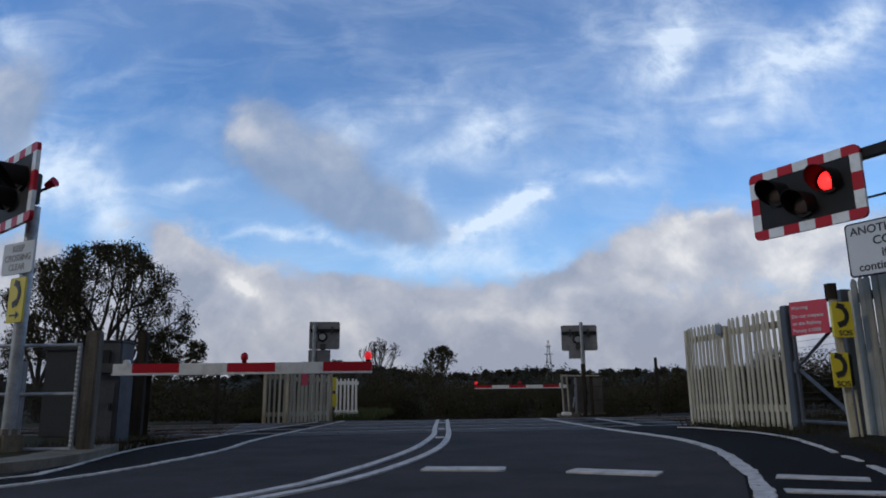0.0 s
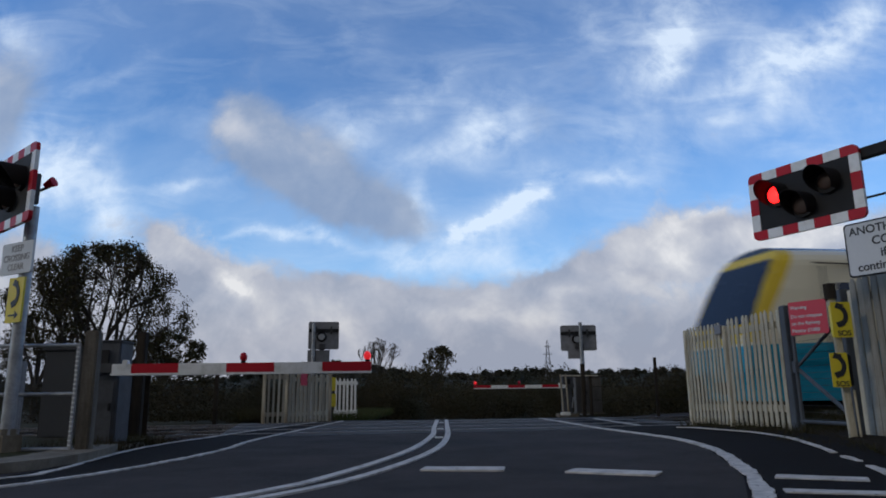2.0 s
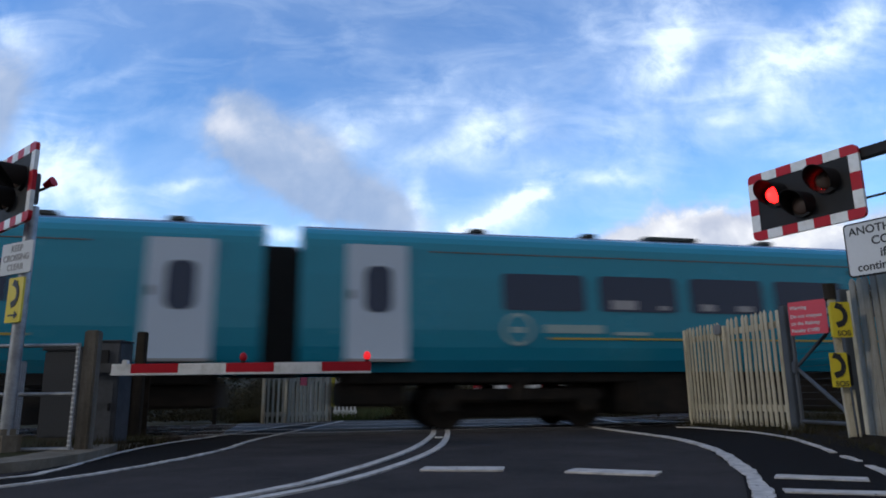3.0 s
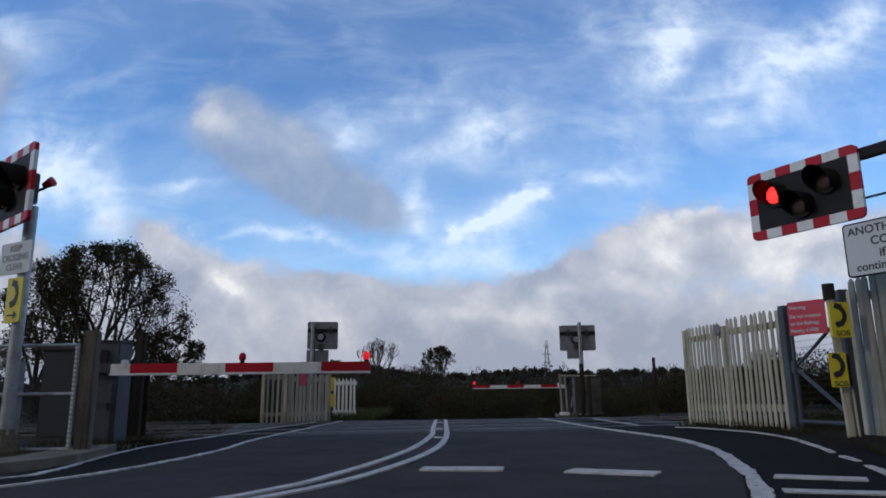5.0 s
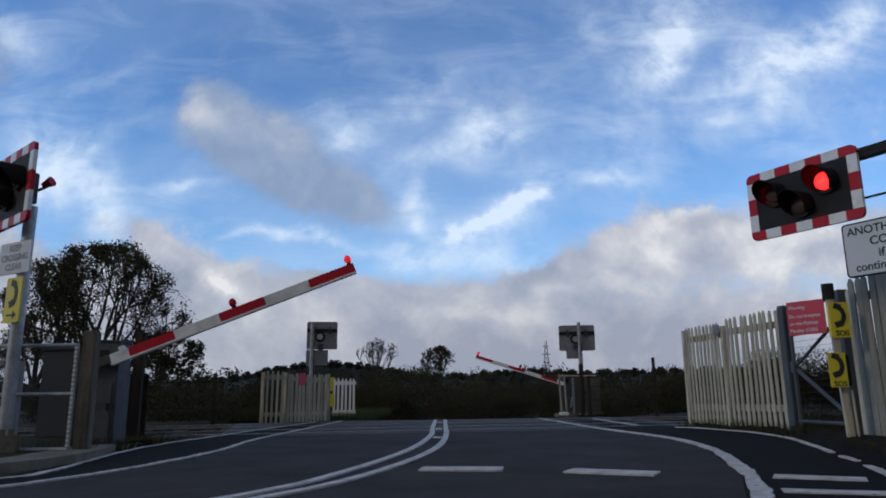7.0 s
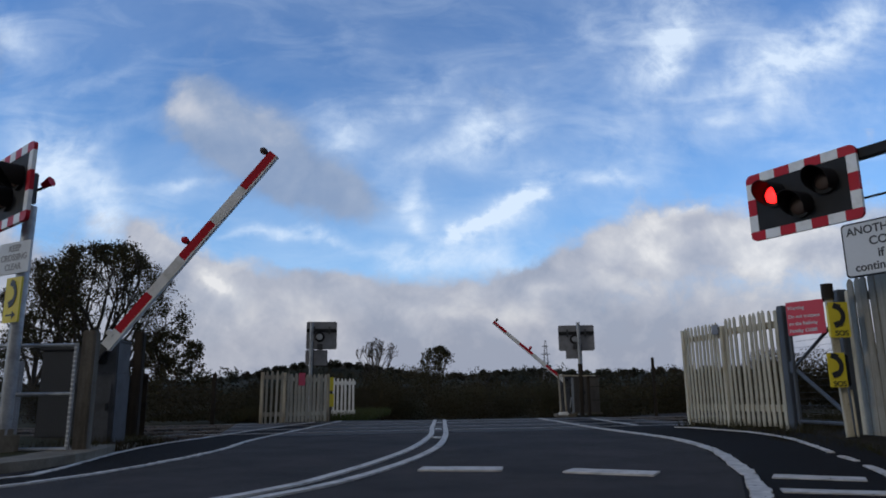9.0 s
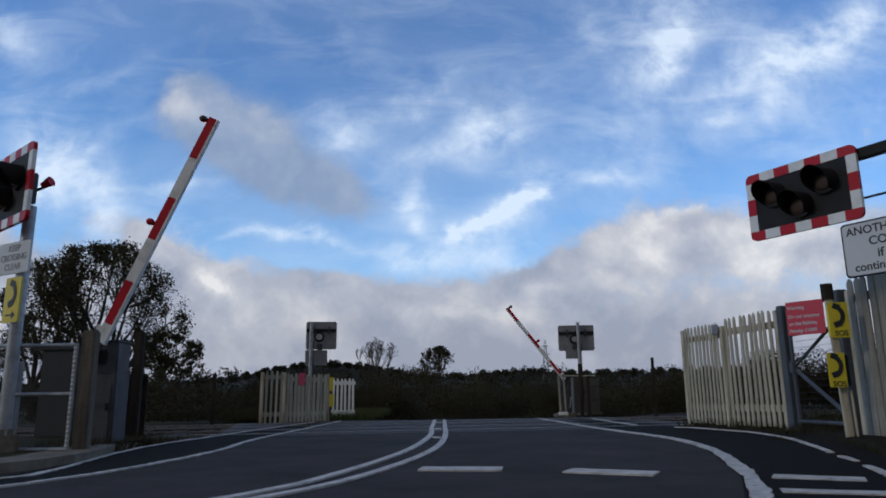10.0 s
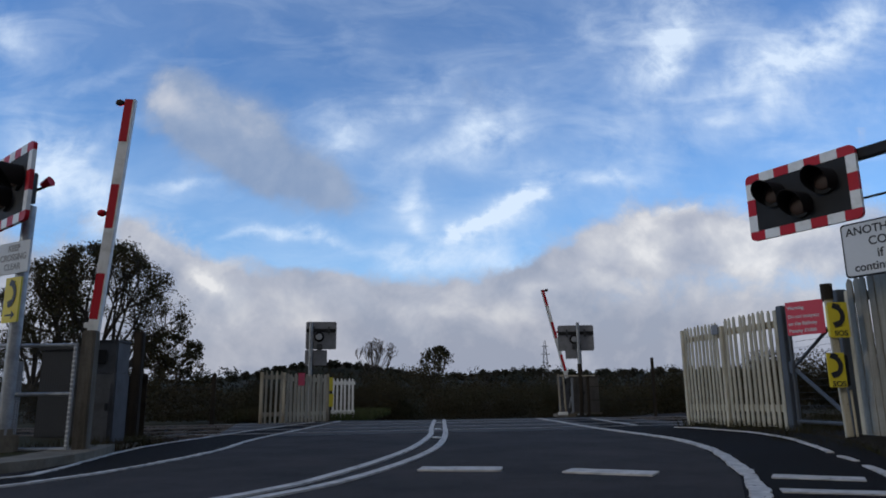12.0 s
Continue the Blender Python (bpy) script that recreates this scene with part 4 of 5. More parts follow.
# ---- signals, signs and fences ----
def build_signal_head(parent, m, lamp_store=None, w=1.16, h=0.72):
    """A wig-wag backboard with striped border, two red lamps over one amber, hoods in front; faces -y."""
    board = part("backboard", rounded_plate(w - 0.19, h - 0.19, 0.03, 0.03), BLACK, parent, "matt black lamp backboard", m=m)
    # the border in red and white blocks
    bw = 0.10
    nx = 7
    pieces = []
    for zz in (-1, 1):
        for k in range(nx):
            x0 = -w / 2 + w * k / nx
            pieces.append((x0 + w / nx / 2, zz * (h / 2 - bw / 2), w / nx - 0.001, bw, k % 2 == 0, (k in (0, nx - 1)), (-1 if k == 0 else 1), zz))
    inner = h - 2 * bw
    for xx in (-1, 1):
        for k in range(3):
            z0 = -inner / 2 + inner * k / 3
            pieces.append((xx * (w / 2 - bw / 2), z0 + inner / 6, bw, inner / 3 - 0.001, k == 1, False, 0, 0))
    for x, z, sx, sz, red, corner, cx, cz in pieces:
        if corner:
            bm = bmesh.new()
            r = 0.06
            x0, x1, z0, z1 = x - sx / 2, x + sx / 2, z - sz / 2, z + sz / 2
            ox, oz = (x0 if cx < 0 else x1), (z0 if cz < 0 else z1)
            ix, iz = (x1 if cx < 0 else x0), (z1 if cz < 0 else z0)
            pts = [(ix, iz), (ox, iz)] + [(ox - cx * r + cx * r * math.cos(radians(a)), oz - cz * r + cz * r * math.sin(radians(a))) for a in (0, 22, 45, 67, 90)] + [(ix, oz)]
            f = bm.faces.new([bm.verts.new((p[0], -0.02, p[1])) for p in pts])
            g = bmesh.ops.extrude_face_region(bm, geom=[f])
            bmesh.ops.translate(bm, verts=[v for v in g["geom"] if isinstance(v, bmesh.types.BMVert)], vec=(0, 0.04, 0))
        else:
            bm = box(sx, 0.04, sz, (x, 0, z - sz / 2))
        part("border_block", bm, RED if red else WHITE, board)
    for i, (x, z) in enumerate(((-0.28, 0.075), (0.28, 0.075), (0.0, -0.105))):
        hood = bmesh.new()
        n = 20
        ring = []
        for k in range(n + 1):
            a = radians(-50 + 280 * k / n)
            top = 0.5 + 0.5 * math.sin(a)
            d = 0.07 + 0.23 * top ** 0.7
            ca, sa = math.cos(a), math.sin(a)
            ring.append([hood.verts.new((x + r * ca, y, z + r * sa)) for r, y in ((0.135, 0.0), (0.128, -d), (0.120, -d), (0.126, 0.0))])
        for p, q in zip(ring, ring[1:]):
            for k in range(4):
                hood.faces.new((p[k], p[(k + 1) % 4], q[(k + 1) % 4], q[k]))
        part("hood", hood, HOOD_BLACK, board, "black lamp hood")
        bezel = tube((x, -0.012, z), (x, -0.05, z), 0.132, sides=24)
        part("bezel", bezel, BLACK, board)
        if i < 2 and lamp_store is not None:
            lens = bmesh.new()
            bmesh.ops.create_uvsphere(lens, u_segments=24, v_segments=12, radius=0.092, matrix=Matrix.Diagonal((1, 0.40, 1, 1)))
            ob = part("lens", lens, (LAMP_LIT, LAMP_OFF), board, "red signal lens", True, pose(x, -0.047, z))
            for p in ob.data.polygons:
                p.material_index = 0 if p.center.y < 0 else 1
            lamp_store.append(ob)
        else:
            lens = bmesh.new()
            bmesh.ops.create_uvsphere(lens, u_segments=24, v_segments=12, radius=0.104, matrix=pose(x, -0.05, z) @ Matrix.Diagonal((1, 0.4, 1, 1)))
            part("lens", lens, LAMP_OFF, board, "dark signal lens", True)
    return board


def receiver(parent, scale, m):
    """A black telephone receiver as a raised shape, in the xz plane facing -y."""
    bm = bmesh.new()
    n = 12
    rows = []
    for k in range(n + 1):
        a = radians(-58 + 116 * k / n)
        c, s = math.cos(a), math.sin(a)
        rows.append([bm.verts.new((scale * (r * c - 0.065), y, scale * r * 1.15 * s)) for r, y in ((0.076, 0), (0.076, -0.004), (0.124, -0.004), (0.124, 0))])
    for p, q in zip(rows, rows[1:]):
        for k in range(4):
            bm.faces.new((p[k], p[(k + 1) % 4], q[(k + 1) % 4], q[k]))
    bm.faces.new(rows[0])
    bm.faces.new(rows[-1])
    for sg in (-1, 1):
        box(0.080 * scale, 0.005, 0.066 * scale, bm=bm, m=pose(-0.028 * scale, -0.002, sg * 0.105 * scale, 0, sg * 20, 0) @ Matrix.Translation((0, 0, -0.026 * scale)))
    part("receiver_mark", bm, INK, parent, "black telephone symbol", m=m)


SIGNALS = []
YAW = -60.0


def build_near_signals():
    # right: mast out of sight, a bracket carries the head over the verge
    c, s = math.cos(radians(YAW)), math.sin(radians(YAW))
    sig = thing("crossing_signal", "red and white bordered wig-wag signal, one red lamp lit", "crossing signal", pose(4.62, 5.35, 0.0, 0, 0, YAW))
    lamps = []
    inv = sig.matrix_basis.inverted()
    at = inv @ Vector((3.75, 6.90, 2.58))
    build_signal_head(sig, pose(*at), lamps, 1.22, 0.745)
    SIGNALS.append(lamps)
    part("mast", tube((0, 0.10, 0), (0, 0.10, 3.4), 0.07, sides=20), GALV, sig, "galvanised steel mast")
    part("bracket", box(1.4, 0.09, 0.11, (-0.62, 0.10, 2.80), 0.01), BLACK, sig, "black mounting bracket")
    part("stay", tube((0, 0.12, 2.42), (-1.3, 0.12, 2.42), 0.012, sides=8), BLACK, sig)
    part("foot", box(0.3, 0.3, 0.09, (0, 0.1, 0), 0.02), CONCRETE, sig)
    plate_at = inv @ Vector((3.96, 5.85, 1.84))
    plate = part("sign_plate", rounded_plate(0.92, 0.50, 0.02, 0.035), BLACK, sig, "white warning plate with black border", m=pose(plate_at.x, plate_at.y, plate_at.z))
    part("plate_face", rounded_plate(0.89, 0.47, 0.006, 0.03), SIGN_WHITE, plate, m=pose(0, -0.011, 0))
    for text, z, size in (("ANOTHER TRAIN", 0.165, 0.104), ("COMING", 0.055, 0.108), ("if lights", -0.06, 0.112), ("continue to show", -0.17, 0.104)):
        writing(text, size, (0, -0.016, z), INK, plate)
    part("clamp", box(0.06, 0.12, 0.30, (plate_at.x + 0.25, plate_at.y + 0.07, plate_at.z - 0.15), 0.01), GALV, sig)

    # left: galvanised mast with the head seen edge-on, and two small signs
    sig = thing("crossing_signal", "wig-wag signal on a galvanised mast with small signs", "crossing signal", pose(-4.42, 7.15, 0.0, 0, 0, -40.0))
    inv = sig.matrix_basis.inverted()
    part("mast", tube((0, 0, 0), (0, 0, 2.62), 0.062, sides=20), GALV, sig, "galvanised steel mast")
    part("foot", box(0.24, 0.26, 0.30, (0, 0, 0), 0.06), CONCRETE, sig, "grey mast foot")
    build_signal_head(sig, pose(-0.06, -0.19, 2.77), None, 1.16, 0.84)
    part("rear_lamp", tube((0.24, 0.01, 2.81), (0.33, 0.06, 2.85), 0.03, 0.055), RED, sig, "small red indicator lamp")
    part("head_bracket", box(0.10, 0.22, 0.08, (0, -0.10, 2.52), 0.01), BLACK, sig)
    part("lamp_bracket", tube((0, 0, 2.78), (0.29, 0.04, 2.80), 0.015), BLACK, sig)
    part("side_box", box(0.05, 0.10, 0.34, (0.12, -0.05, 2.62), 0.01), BLUE_GREY, sig)
    keep = part("keep_clear_plate", rounded_plate(0.56, 0.34, 0.02, 0.02), SIGN_WHITE, sig, "white keep crossing clear plate", m=pose(-0.04, -0.08, 2.05, 0, 0, 11))
    for text, z in (("KEEP", 0.10), ("CROSSING", 0.0), ("CLEAR", -0.10)):
        writing(text, 0.098, (0, -0.012, z), FADED_INK, keep)
    tel = part("telephone_plate", rounded_plate(0.27, 0.47, 0.02, 0.015), SIGN_YELLOW, sig, "yellow telephone direction plate", m=pose(0.02, -0.07, 1.60, 0, 0, 11))
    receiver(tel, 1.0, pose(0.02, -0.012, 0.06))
    arrow = box(0.12, 0.004, 0.018, (-0.02, -0.012, -0.169))
    tip = [arrow.verts.new(c) for c in ((0.03, -0.0145, -0.115), (0.095, -0.0145, -0.16), (0.03, -0.0145, -0.205))]
    arrow.faces.new(tip)
    part("arrow_mark", arrow, INK, tel)
    part("wire_cabinet", box(0.14, 0.14, 1.0, (-0.5, 0.2, 0.0), 0.01), GALV, sig)


def build_far_signal(x, y, yaw, mast_dx, label, small, w=1.12, h=0.80, z=2.37):
    sig = thing("crossing_signal", label, "crossing signal", pose(x, y, 0, 0, 0, yaw))
    part("mast", tube((mast_dx, 0, 0), (mast_dx, 0, 2.85), 0.055, sides=14), GALV, sig, "galvanised steel mast")
    part("backboard", rounded_plate(w, h, 0.04, 0.06), SIGN_BACK, sig, "grey back of a signal board", m=pose(0, 0.12, z))
    part("rail_bar", box(w - 0.02, 0.04, 0.10, (0, 0.08, z + 0.10)), BLACK, sig, "dark mounting rail")
    for k in (-0.25, 0.25):
        part("clip", box(0.05, 0.05, 0.24, (k * w, 0.075, z + 0.03), 0.008), GREY_PAINT, sig)
    hood = tube((-0.06, 0.09, z - 0.04), (-0.06, -0.02, z - 0.05), 0.15, 0.13, 18)
    part("lamp_housing", hood, HOOD_BLACK, sig, "round black lamp housing")
    part("housing_rim", tube((-0.06, -0.02, z - 0.05), (-0.06, -0.035, z - 0.05), 0.10, 0.085, 18), GALV, sig)
    part("cable", tube((mast_dx + 0.07, 0.02, 0.3), (mast_dx + 0.07, 0.02, z - 0.2), 0.012, sides=6), BLACK, sig)
    part("base_flange", box(0.26, 0.26, 0.04, (mast_dx, 0, 0), 0.008), GALV, sig)
    part("junction_box", box(0.16, 0.1, 0.18, (small[0] * 0.3, 0.06, 2.02), 0.01), GREY_PAINT, sig)
    part("sub_plate", rounded_plate(small[2], small[3], 0.02, 0.02), SIGN_BACK, sig, "grey back of a small plate", m=pose(small[0], 0.10, small[1]))
    return sig


def palisade(name, label, p0, p1, count, height, base, skip=(), mat=None, rail_z=(0.13, 0.84), pale_w=0.068, group=""):
    """A fence of upright pales on two rails between two posts; each pale is a part."""
    mat = mat or CREAM
    p0, p1 = Vector((*p0, 0)), Vector((*p1, 0))
    d = p1 - p0
    ln = d.length
    ang = math.degrees(math.atan2(d.y, d.x))
    f = thing(name, label, "fence", pose(p0.x, p0.y, base, 0, 0, ang), group)
    rnd = random.Random(int(ln * 100))
    bm = box(pale_w, 0.014, height - 0.05)
    top = [v for v in bm.verts if v.co.z > height - 0.06]
    # pointed head
    g = bmesh.ops.extrude_face_region(bm, geom=[fc for fc in bm.faces if all(v in top for v in fc.verts)])
    for v in g["geom"]:
        if isinstance(v, bmesh.types.BMVert):
            v.co.z += 0.05
            v.co.x *= 0.25
    me = finish("pale", bm, mat)
    for k in range(count):
        if k in skip:
            continue
        ob = new("pale", me)
        ob.parent = f
        ob.matrix_basis = pose(ln * (k + 0.5) / count, -0.035, rnd.uniform(-0.012, 0.012), rnd.uniform(-0.5, 0.5), rnd.uniform(-0.7, 0.7), 0)
    for z in rail_z:
        part("fence_rail", box(ln, 0.045, 0.10, (ln / 2, 0, z * height), 0.005), mat, f)
    return f


def post(name, label, x, y, base, w, h, mat, bevel=0.01, yaw=0.0, category="post"):
    return tagged(part(name, box(w, w, h, bevel=bevel), mat, m=pose(x, y, base, 0, 0, yaw)), label, category)


def build_right_fence():
    z = 0.10
    palisade("palisade_fence", "cream painted timber palisade fence with weathered pales", (4.32, 12.3), (4.53, 11.25), 10, 1.62, z, pale_w=0.062)
    palisade("palisade_fence", "cream painted timber palisade fence with weathered pales", (4.55, 11.1), (4.80, 9.95), 10, 1.66, z, pale_w=0.066)
    palisade("palisade_fence", "tall cream palisade fence beside the gate", (4.88, 8.15), (4.93, 4.6), 27, 1.80, 0.10, mat=GREY_CREAM, pale_w=0.112)
    for x, y, h in ((4.31, 12.36, 1.62), (4.53, 11.18, 1.58), (4.80, 9.86, 1.67), (4.89, 8.2, 1.70)):
        post("fence_post", "cream painted square fence post", x, y, 0.0, 0.085, h + 0.07, CREAM, yaw=12)
    post("gate_post", "blue-grey steel gate post", 4.81, 9.70, 0.0, 0.13, 1.78, BLUE_GREY, yaw=10)
    post("gate_post", "blue-grey steel gate post", 4.86, 8.36, 0.0, 0.13, 1.80, BLUE_GREY, yaw=3)
    tagged(part("small_plate", rounded_plate(0.16, 0.15, 0.02, 0.01), SIGN_BACK, m=pose(4.44, 11.25, 1.60, 0, 0, -76)), "small grey plate fixed to the fence", "plate")
    # the gate
    g = thing("trespass_gate", "blue-grey tubular steel gate with a red warning sign", "gate", pose(4.82, 9.62, 0.0, 0, 0, -87.5))
    w = 1.16
    for zz in (0.20, 1.36):
        part("gate_rail", tube((0, 0, zz), (w, 0, zz), 0.024), BLUE_GREY, g)
    part("gate_rail", tube((0, 0, 1.68), (w, 0, 1.74), 0.024), BLUE_GREY, g)
    for x in (0.03, w - 0.03):
        part("stile", tube((x, 0, 0.15), (x, 0, 1.72), 0.026), BLUE_GREY, g)
    part("brace", tube((0.05, 0, 0.90), (w - 0.05, 0, 0.30), 0.026), BLUE_GREY, g)
    part("brace", tube((0.05, 0, 0.92), (w - 0.05, 0, 1.45), 0.022), BLUE_GREY, g)
    part("latch", box(0.10, 0.05, 0.16, (0.06, -0.03, 0.84), 0.01), BLUE_GREY, g)
    for k in range(13):
        part("wire", tube((0.04, 0, 0.24 + 0.085 * k), (w - 0.04, 0, 0.24 + 0.085 * k), 0.0022, sides=4), MESH_WIRE, g)
    sign = part("warning_plate", rounded_plate(0.48, 0.43, 0.012, 0.01), SIGN_RED, g, "red trespass warning plate", m=pose(0.775, -0.19, 1.52, 0, 0, 33))
    for i, text in enumerate(("Warning", "Do not trespass", "on the Railway", "Penalty £1000")):
        writing(text, 0.062, (-0.22, -0.008, 0.135 - 0.092 * i - (0.02 if i else 0)), SIGN_WHITE, sign, "LEFT")
    part("sign_bracket", box(0.04, 0.14, 0.03, (0.76, -0.07, 1.61)), BLUE_GREY, g)
    # telephone post
    t = thing("telephone_post", "cream post with two yellow telephone signs", "telephone post", pose(4.52, 7.9, 0.05, 0, 0, -12))
    part("pole", box(0.075, 0.075, 1.62, (0, 0.03, 0), 0.01), CREAM, t, "cream painted pole", m=Matrix.Rotation(radians(-1.6), 4, "Y"))
    part("cap", tube((-0.05, 0.03, 1.58), (-0.05, 0.03, 1.76), 0.065, sides=18), DARK_WOOD, t, "dark round cap")
    for z, w, h in ((1.33, 0.205, 0.40), (0.77, 0.180, 0.38)):
        boxy = part("telephone_box", box(w - 0.02, 0.10, h - 0.03, (0.0 if z > 1 else -0.03, -0.02, z - h / 2 + 0.01), 0.012), SIGN_YELLOW if z > 1 else BLACK, t, "yellow telephone box")
        pl = part("telephone_plate", rounded_plate(w, h, 0.012, 0.012), SIGN_YELLOW, t, "yellow emergency telephone plate", m=pose(0.0 if z > 1 else -0.085, -0.085, z))
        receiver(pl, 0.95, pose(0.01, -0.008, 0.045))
        writing("SOS", 0.080, (0.01, -0.009, -0.155), INK, pl)
    part("conduit", tube((0.07, 0.0, 0.0), (0.06, 0.0, 0.55), 0.014, sides=8), CREAM, t)


def build_left_gate():
    g = thing("mesh_gate", "galvanised frame gate with fine wire mesh", "gate", pose(-4.73, 7.26, 0.06))
    w, h = 0.90, 1.10
    for zz in (0.03, 0.58, 1.08):
        part("gate_rail", tube((0, 0, zz), (w, 0, zz), 0.020), GALV, g)
    for x in (0.0, w):
        part("stile", tube((x, 0, 0.0), (x, 0, 1.10), 0.021), GALV, g)
    bm = bmesh.new()
    for k in range(1, 36):
        x = w * k / 36
        tube((x, 0.012, 0.03), (x, 0.012, 1.08), 0.0013, sides=3, bm=bm)
    for k in range(1, 42):
        z = 0.03 + 1.05 * k / 42
        tube((0, 0.014, z), (w, 0.014, z), 0.0013, sides=3, bm=bm)
    for k in range(22):
        part("mesh_clip", box(0.030, 0.030, 0.018, (w, -0.012, 0.06 + 0.047 * k), 0.004), SIGN_WHITE, g)
    tagged(part("wire_mesh", bm, MESH_WIRE, g, "fine welded wire mesh"), kind="stuff")
    post("gate_post", "weathered square timber gate post", -3.735, 7.36, 0.0, 0.14, 1.30, OLD_WOOD, 0.015, 3)
    post("fence_post", "dark weathered timber post behind the barrier", -4.41, 10.1, -0.05, 0.13, 1.60, DARK_WOOD, 0.015, 3)
    c = thing("equipment_cabinet", "dark grey trackside cabinet behind the mesh gate", "cabinet", pose(-5.26, 9.9, -0.02))
    part("body", box(0.60, 0.5, 1.28, bevel=0.02), CABINET_DARK, c)
    part("lid", box(0.66, 0.56, 0.05, (0, 0, 1.28), 0.012), CABINET_DARK, c)
    part("door_panel", box(0.5, 0.02, 1.05, (0, -0.255, 0.12), 0.008), CABINET_DARK, c)
    part("handle", box(0.03, 0.03, 0.12, (0.18, -0.275, 0.7), 0.006), BLACK, c)


def build_far_side():
    palisade("palisade_fence", "faded cream timber palisade fence beyond the tracks", (-4.35, 17.0), (-3.95, 17.35), 4, 1.25, 0.0, mat=OLD_CREAM, pale_w=0.055)
    palisade("palisade_fence", "faded cream timber palisade fence beyond the tracks", (-3.92, 17.4), (-3.10, 18.6), 11, 1.20, 0.0, mat=OLD_CREAM, pale_w=0.092)
    palisade("picket_gate", "small white painted picket gate", (-3.20, 20.2), (-2.52, 20.2), 6, 1.14, 0.0, mat=WHITE, pale_w=0.06)
    for x, y in ((-4.38, 17.0), (-3.93, 17.4), (-3.06, 18.65)):
        post("fence_post", "faded cream fence post", x, y, -0.05, 0.08, 1.27, OLD_CREAM)
    tagged(part("warning_plate", rounded_plate(0.22, 0.31, 0.012, 0.01), SIGN_RED, m=pose(-3.584, 17.789, 1.06, 0, 0, 55.7)), "small red warning plate on the far fence", "sign")
    t = thing("telephone_post", "post with yellow telephone signs beyond the tracks", "telephone post", pose(-3.12, 19.2, 0.0, 0, 0, 25))
    part("pole", box(0.09, 0.09, 1.15, bevel=0.01), OLD_WOOD, t)
    part("telephone_plate", box(0.2, 0.03, 0.36, (0, -0.07, 0.78), 0.006), SIGN_YELLOW, t)
    part("telephone_plate", box(0.2, 0.03, 0.34, (0.02, -0.07, 0.36), 0.006), SIGN_YELLOW, t)
    build_far_signal(-3.68, 21.0, 8, -0.30, "grey back of a wig-wag signal on its mast", (-0.14, 1.79, 0.66, 0.46), 0.92, 0.84, 2.46)
    build_far_signal(4.22, 21.8, -4, 0.06, "grey back of a wig-wag signal beside the far barrier", (-0.14, 1.86, 0.42, 0.28))
    # added in front of the far signal mast to darken its lower part
    post("short_post", "dark square upright covering the lower part of the far signal mast", 4.24, 21.62, 0.0, 0.11, 1.55, DARK_WOOD)
    c = thing("equipment_cabinet", "beige-grey trackside cabinet behind a pale guard rail", "cabinet", pose(4.62, 22.9, 0))
    part("body", box(0.82, 0.5, 1.17, bevel=0.02), BEIGE_PAINT, c)
    part("lid", box(0.90, 0.58, 0.05, (0, 0, 1.17), 0.01), BEIGE_PAINT, c)
    for x in (-0.205, 0.205):
        door = part("door_panel", box(0.39, 0.02, 1.0, (x, -0.258, 0.10), 0.006), BEIGE_PAINT, c)
        part("handle", box(0.025, 0.03, 0.11, (x - 0.13 * (1 if x > 0 else -1), -0.28, 0.62), 0.005), BLACK, door)
    part("plinth", box(0.94, 0.6, 0.06, (0, 0, 0.0), 0.01), CONCRETE, c)
    r = thing("guard_rail", "pale tubular guard rail by the far barrier", "rail", pose(3.6, 21.6, 0))
    for x in (0.0, 0.16):
        part("upright", tube((x, 0, 0), (x - 0.05, 0, 1.24), 0.028), OLD_CREAM, r)
    part("bar", tube((0, 0, 1.19), (1.1, 0, 1.17), 0.022), OLD_CREAM, r)
    part("foot_block", box(0.30, 0.14, 0.10, (0.06, 0, 0), 0.02), WHITE, r, "small white foot block")
    w = thing("wire_fence", "dark post and wire fence along the line", "fence", pose(4.4, 21.3, -0.05))
    for k in range(7):
        part("fence_upright", box(0.08, 0.08, 1.2 if k != 1 else 1.75, (2.0 * k, 0.0, 0), 0.01), DARK_WOOD, w)
    for z in (0.5, 0.9, 1.2):
        part("wire", tube((0, -0.04, z), (12.0, -0.04, z), 0.008, sides=5), DARK_WOOD, w)


def build_low_fence():
    """A dark timber fence panel between the barrier and the line."""
    f = thing("timber_fence", "low dark timber fence panel beside the barrier", "fence", pose(-4.93, 10.25, -0.03))
    for z in (0.50, 0.90):
        part("fence_rail", box(0.62, 0.04, 0.07, (0.31, 0, z), 0.006), DARK_WOOD, f)
    for k in range(5):
        part("board", box(0.085, 0.02, 0.94, (0.06 + 0.125 * k, 0.03, 0), 0.004), DARK_WOOD, f)


def build_line_fence():
    """Post and wire fence on the far side of the line, beside the field."""
    w = thing("wire_fence", "dark post and wire fence beside the field", "fence", Matrix.Translation(track(-5.4, 6.9, -0.1)) @ Matrix.Rotation(radians(TRACK_ANGLE), 4, "Z"))
    for k in range(9):
        part("fence_upright", box(0.10, 0.10, 1.35, (-1.7 * k, 0.0, 0), 0.012), DARK_WOOD, w)
    for z in (0.35, 0.65, 0.95, 1.25):
        part("wire", tube((0.1, -0.055, z), (-13.8, -0.055, z), 0.006, sides=5), DARK_WOOD, w)


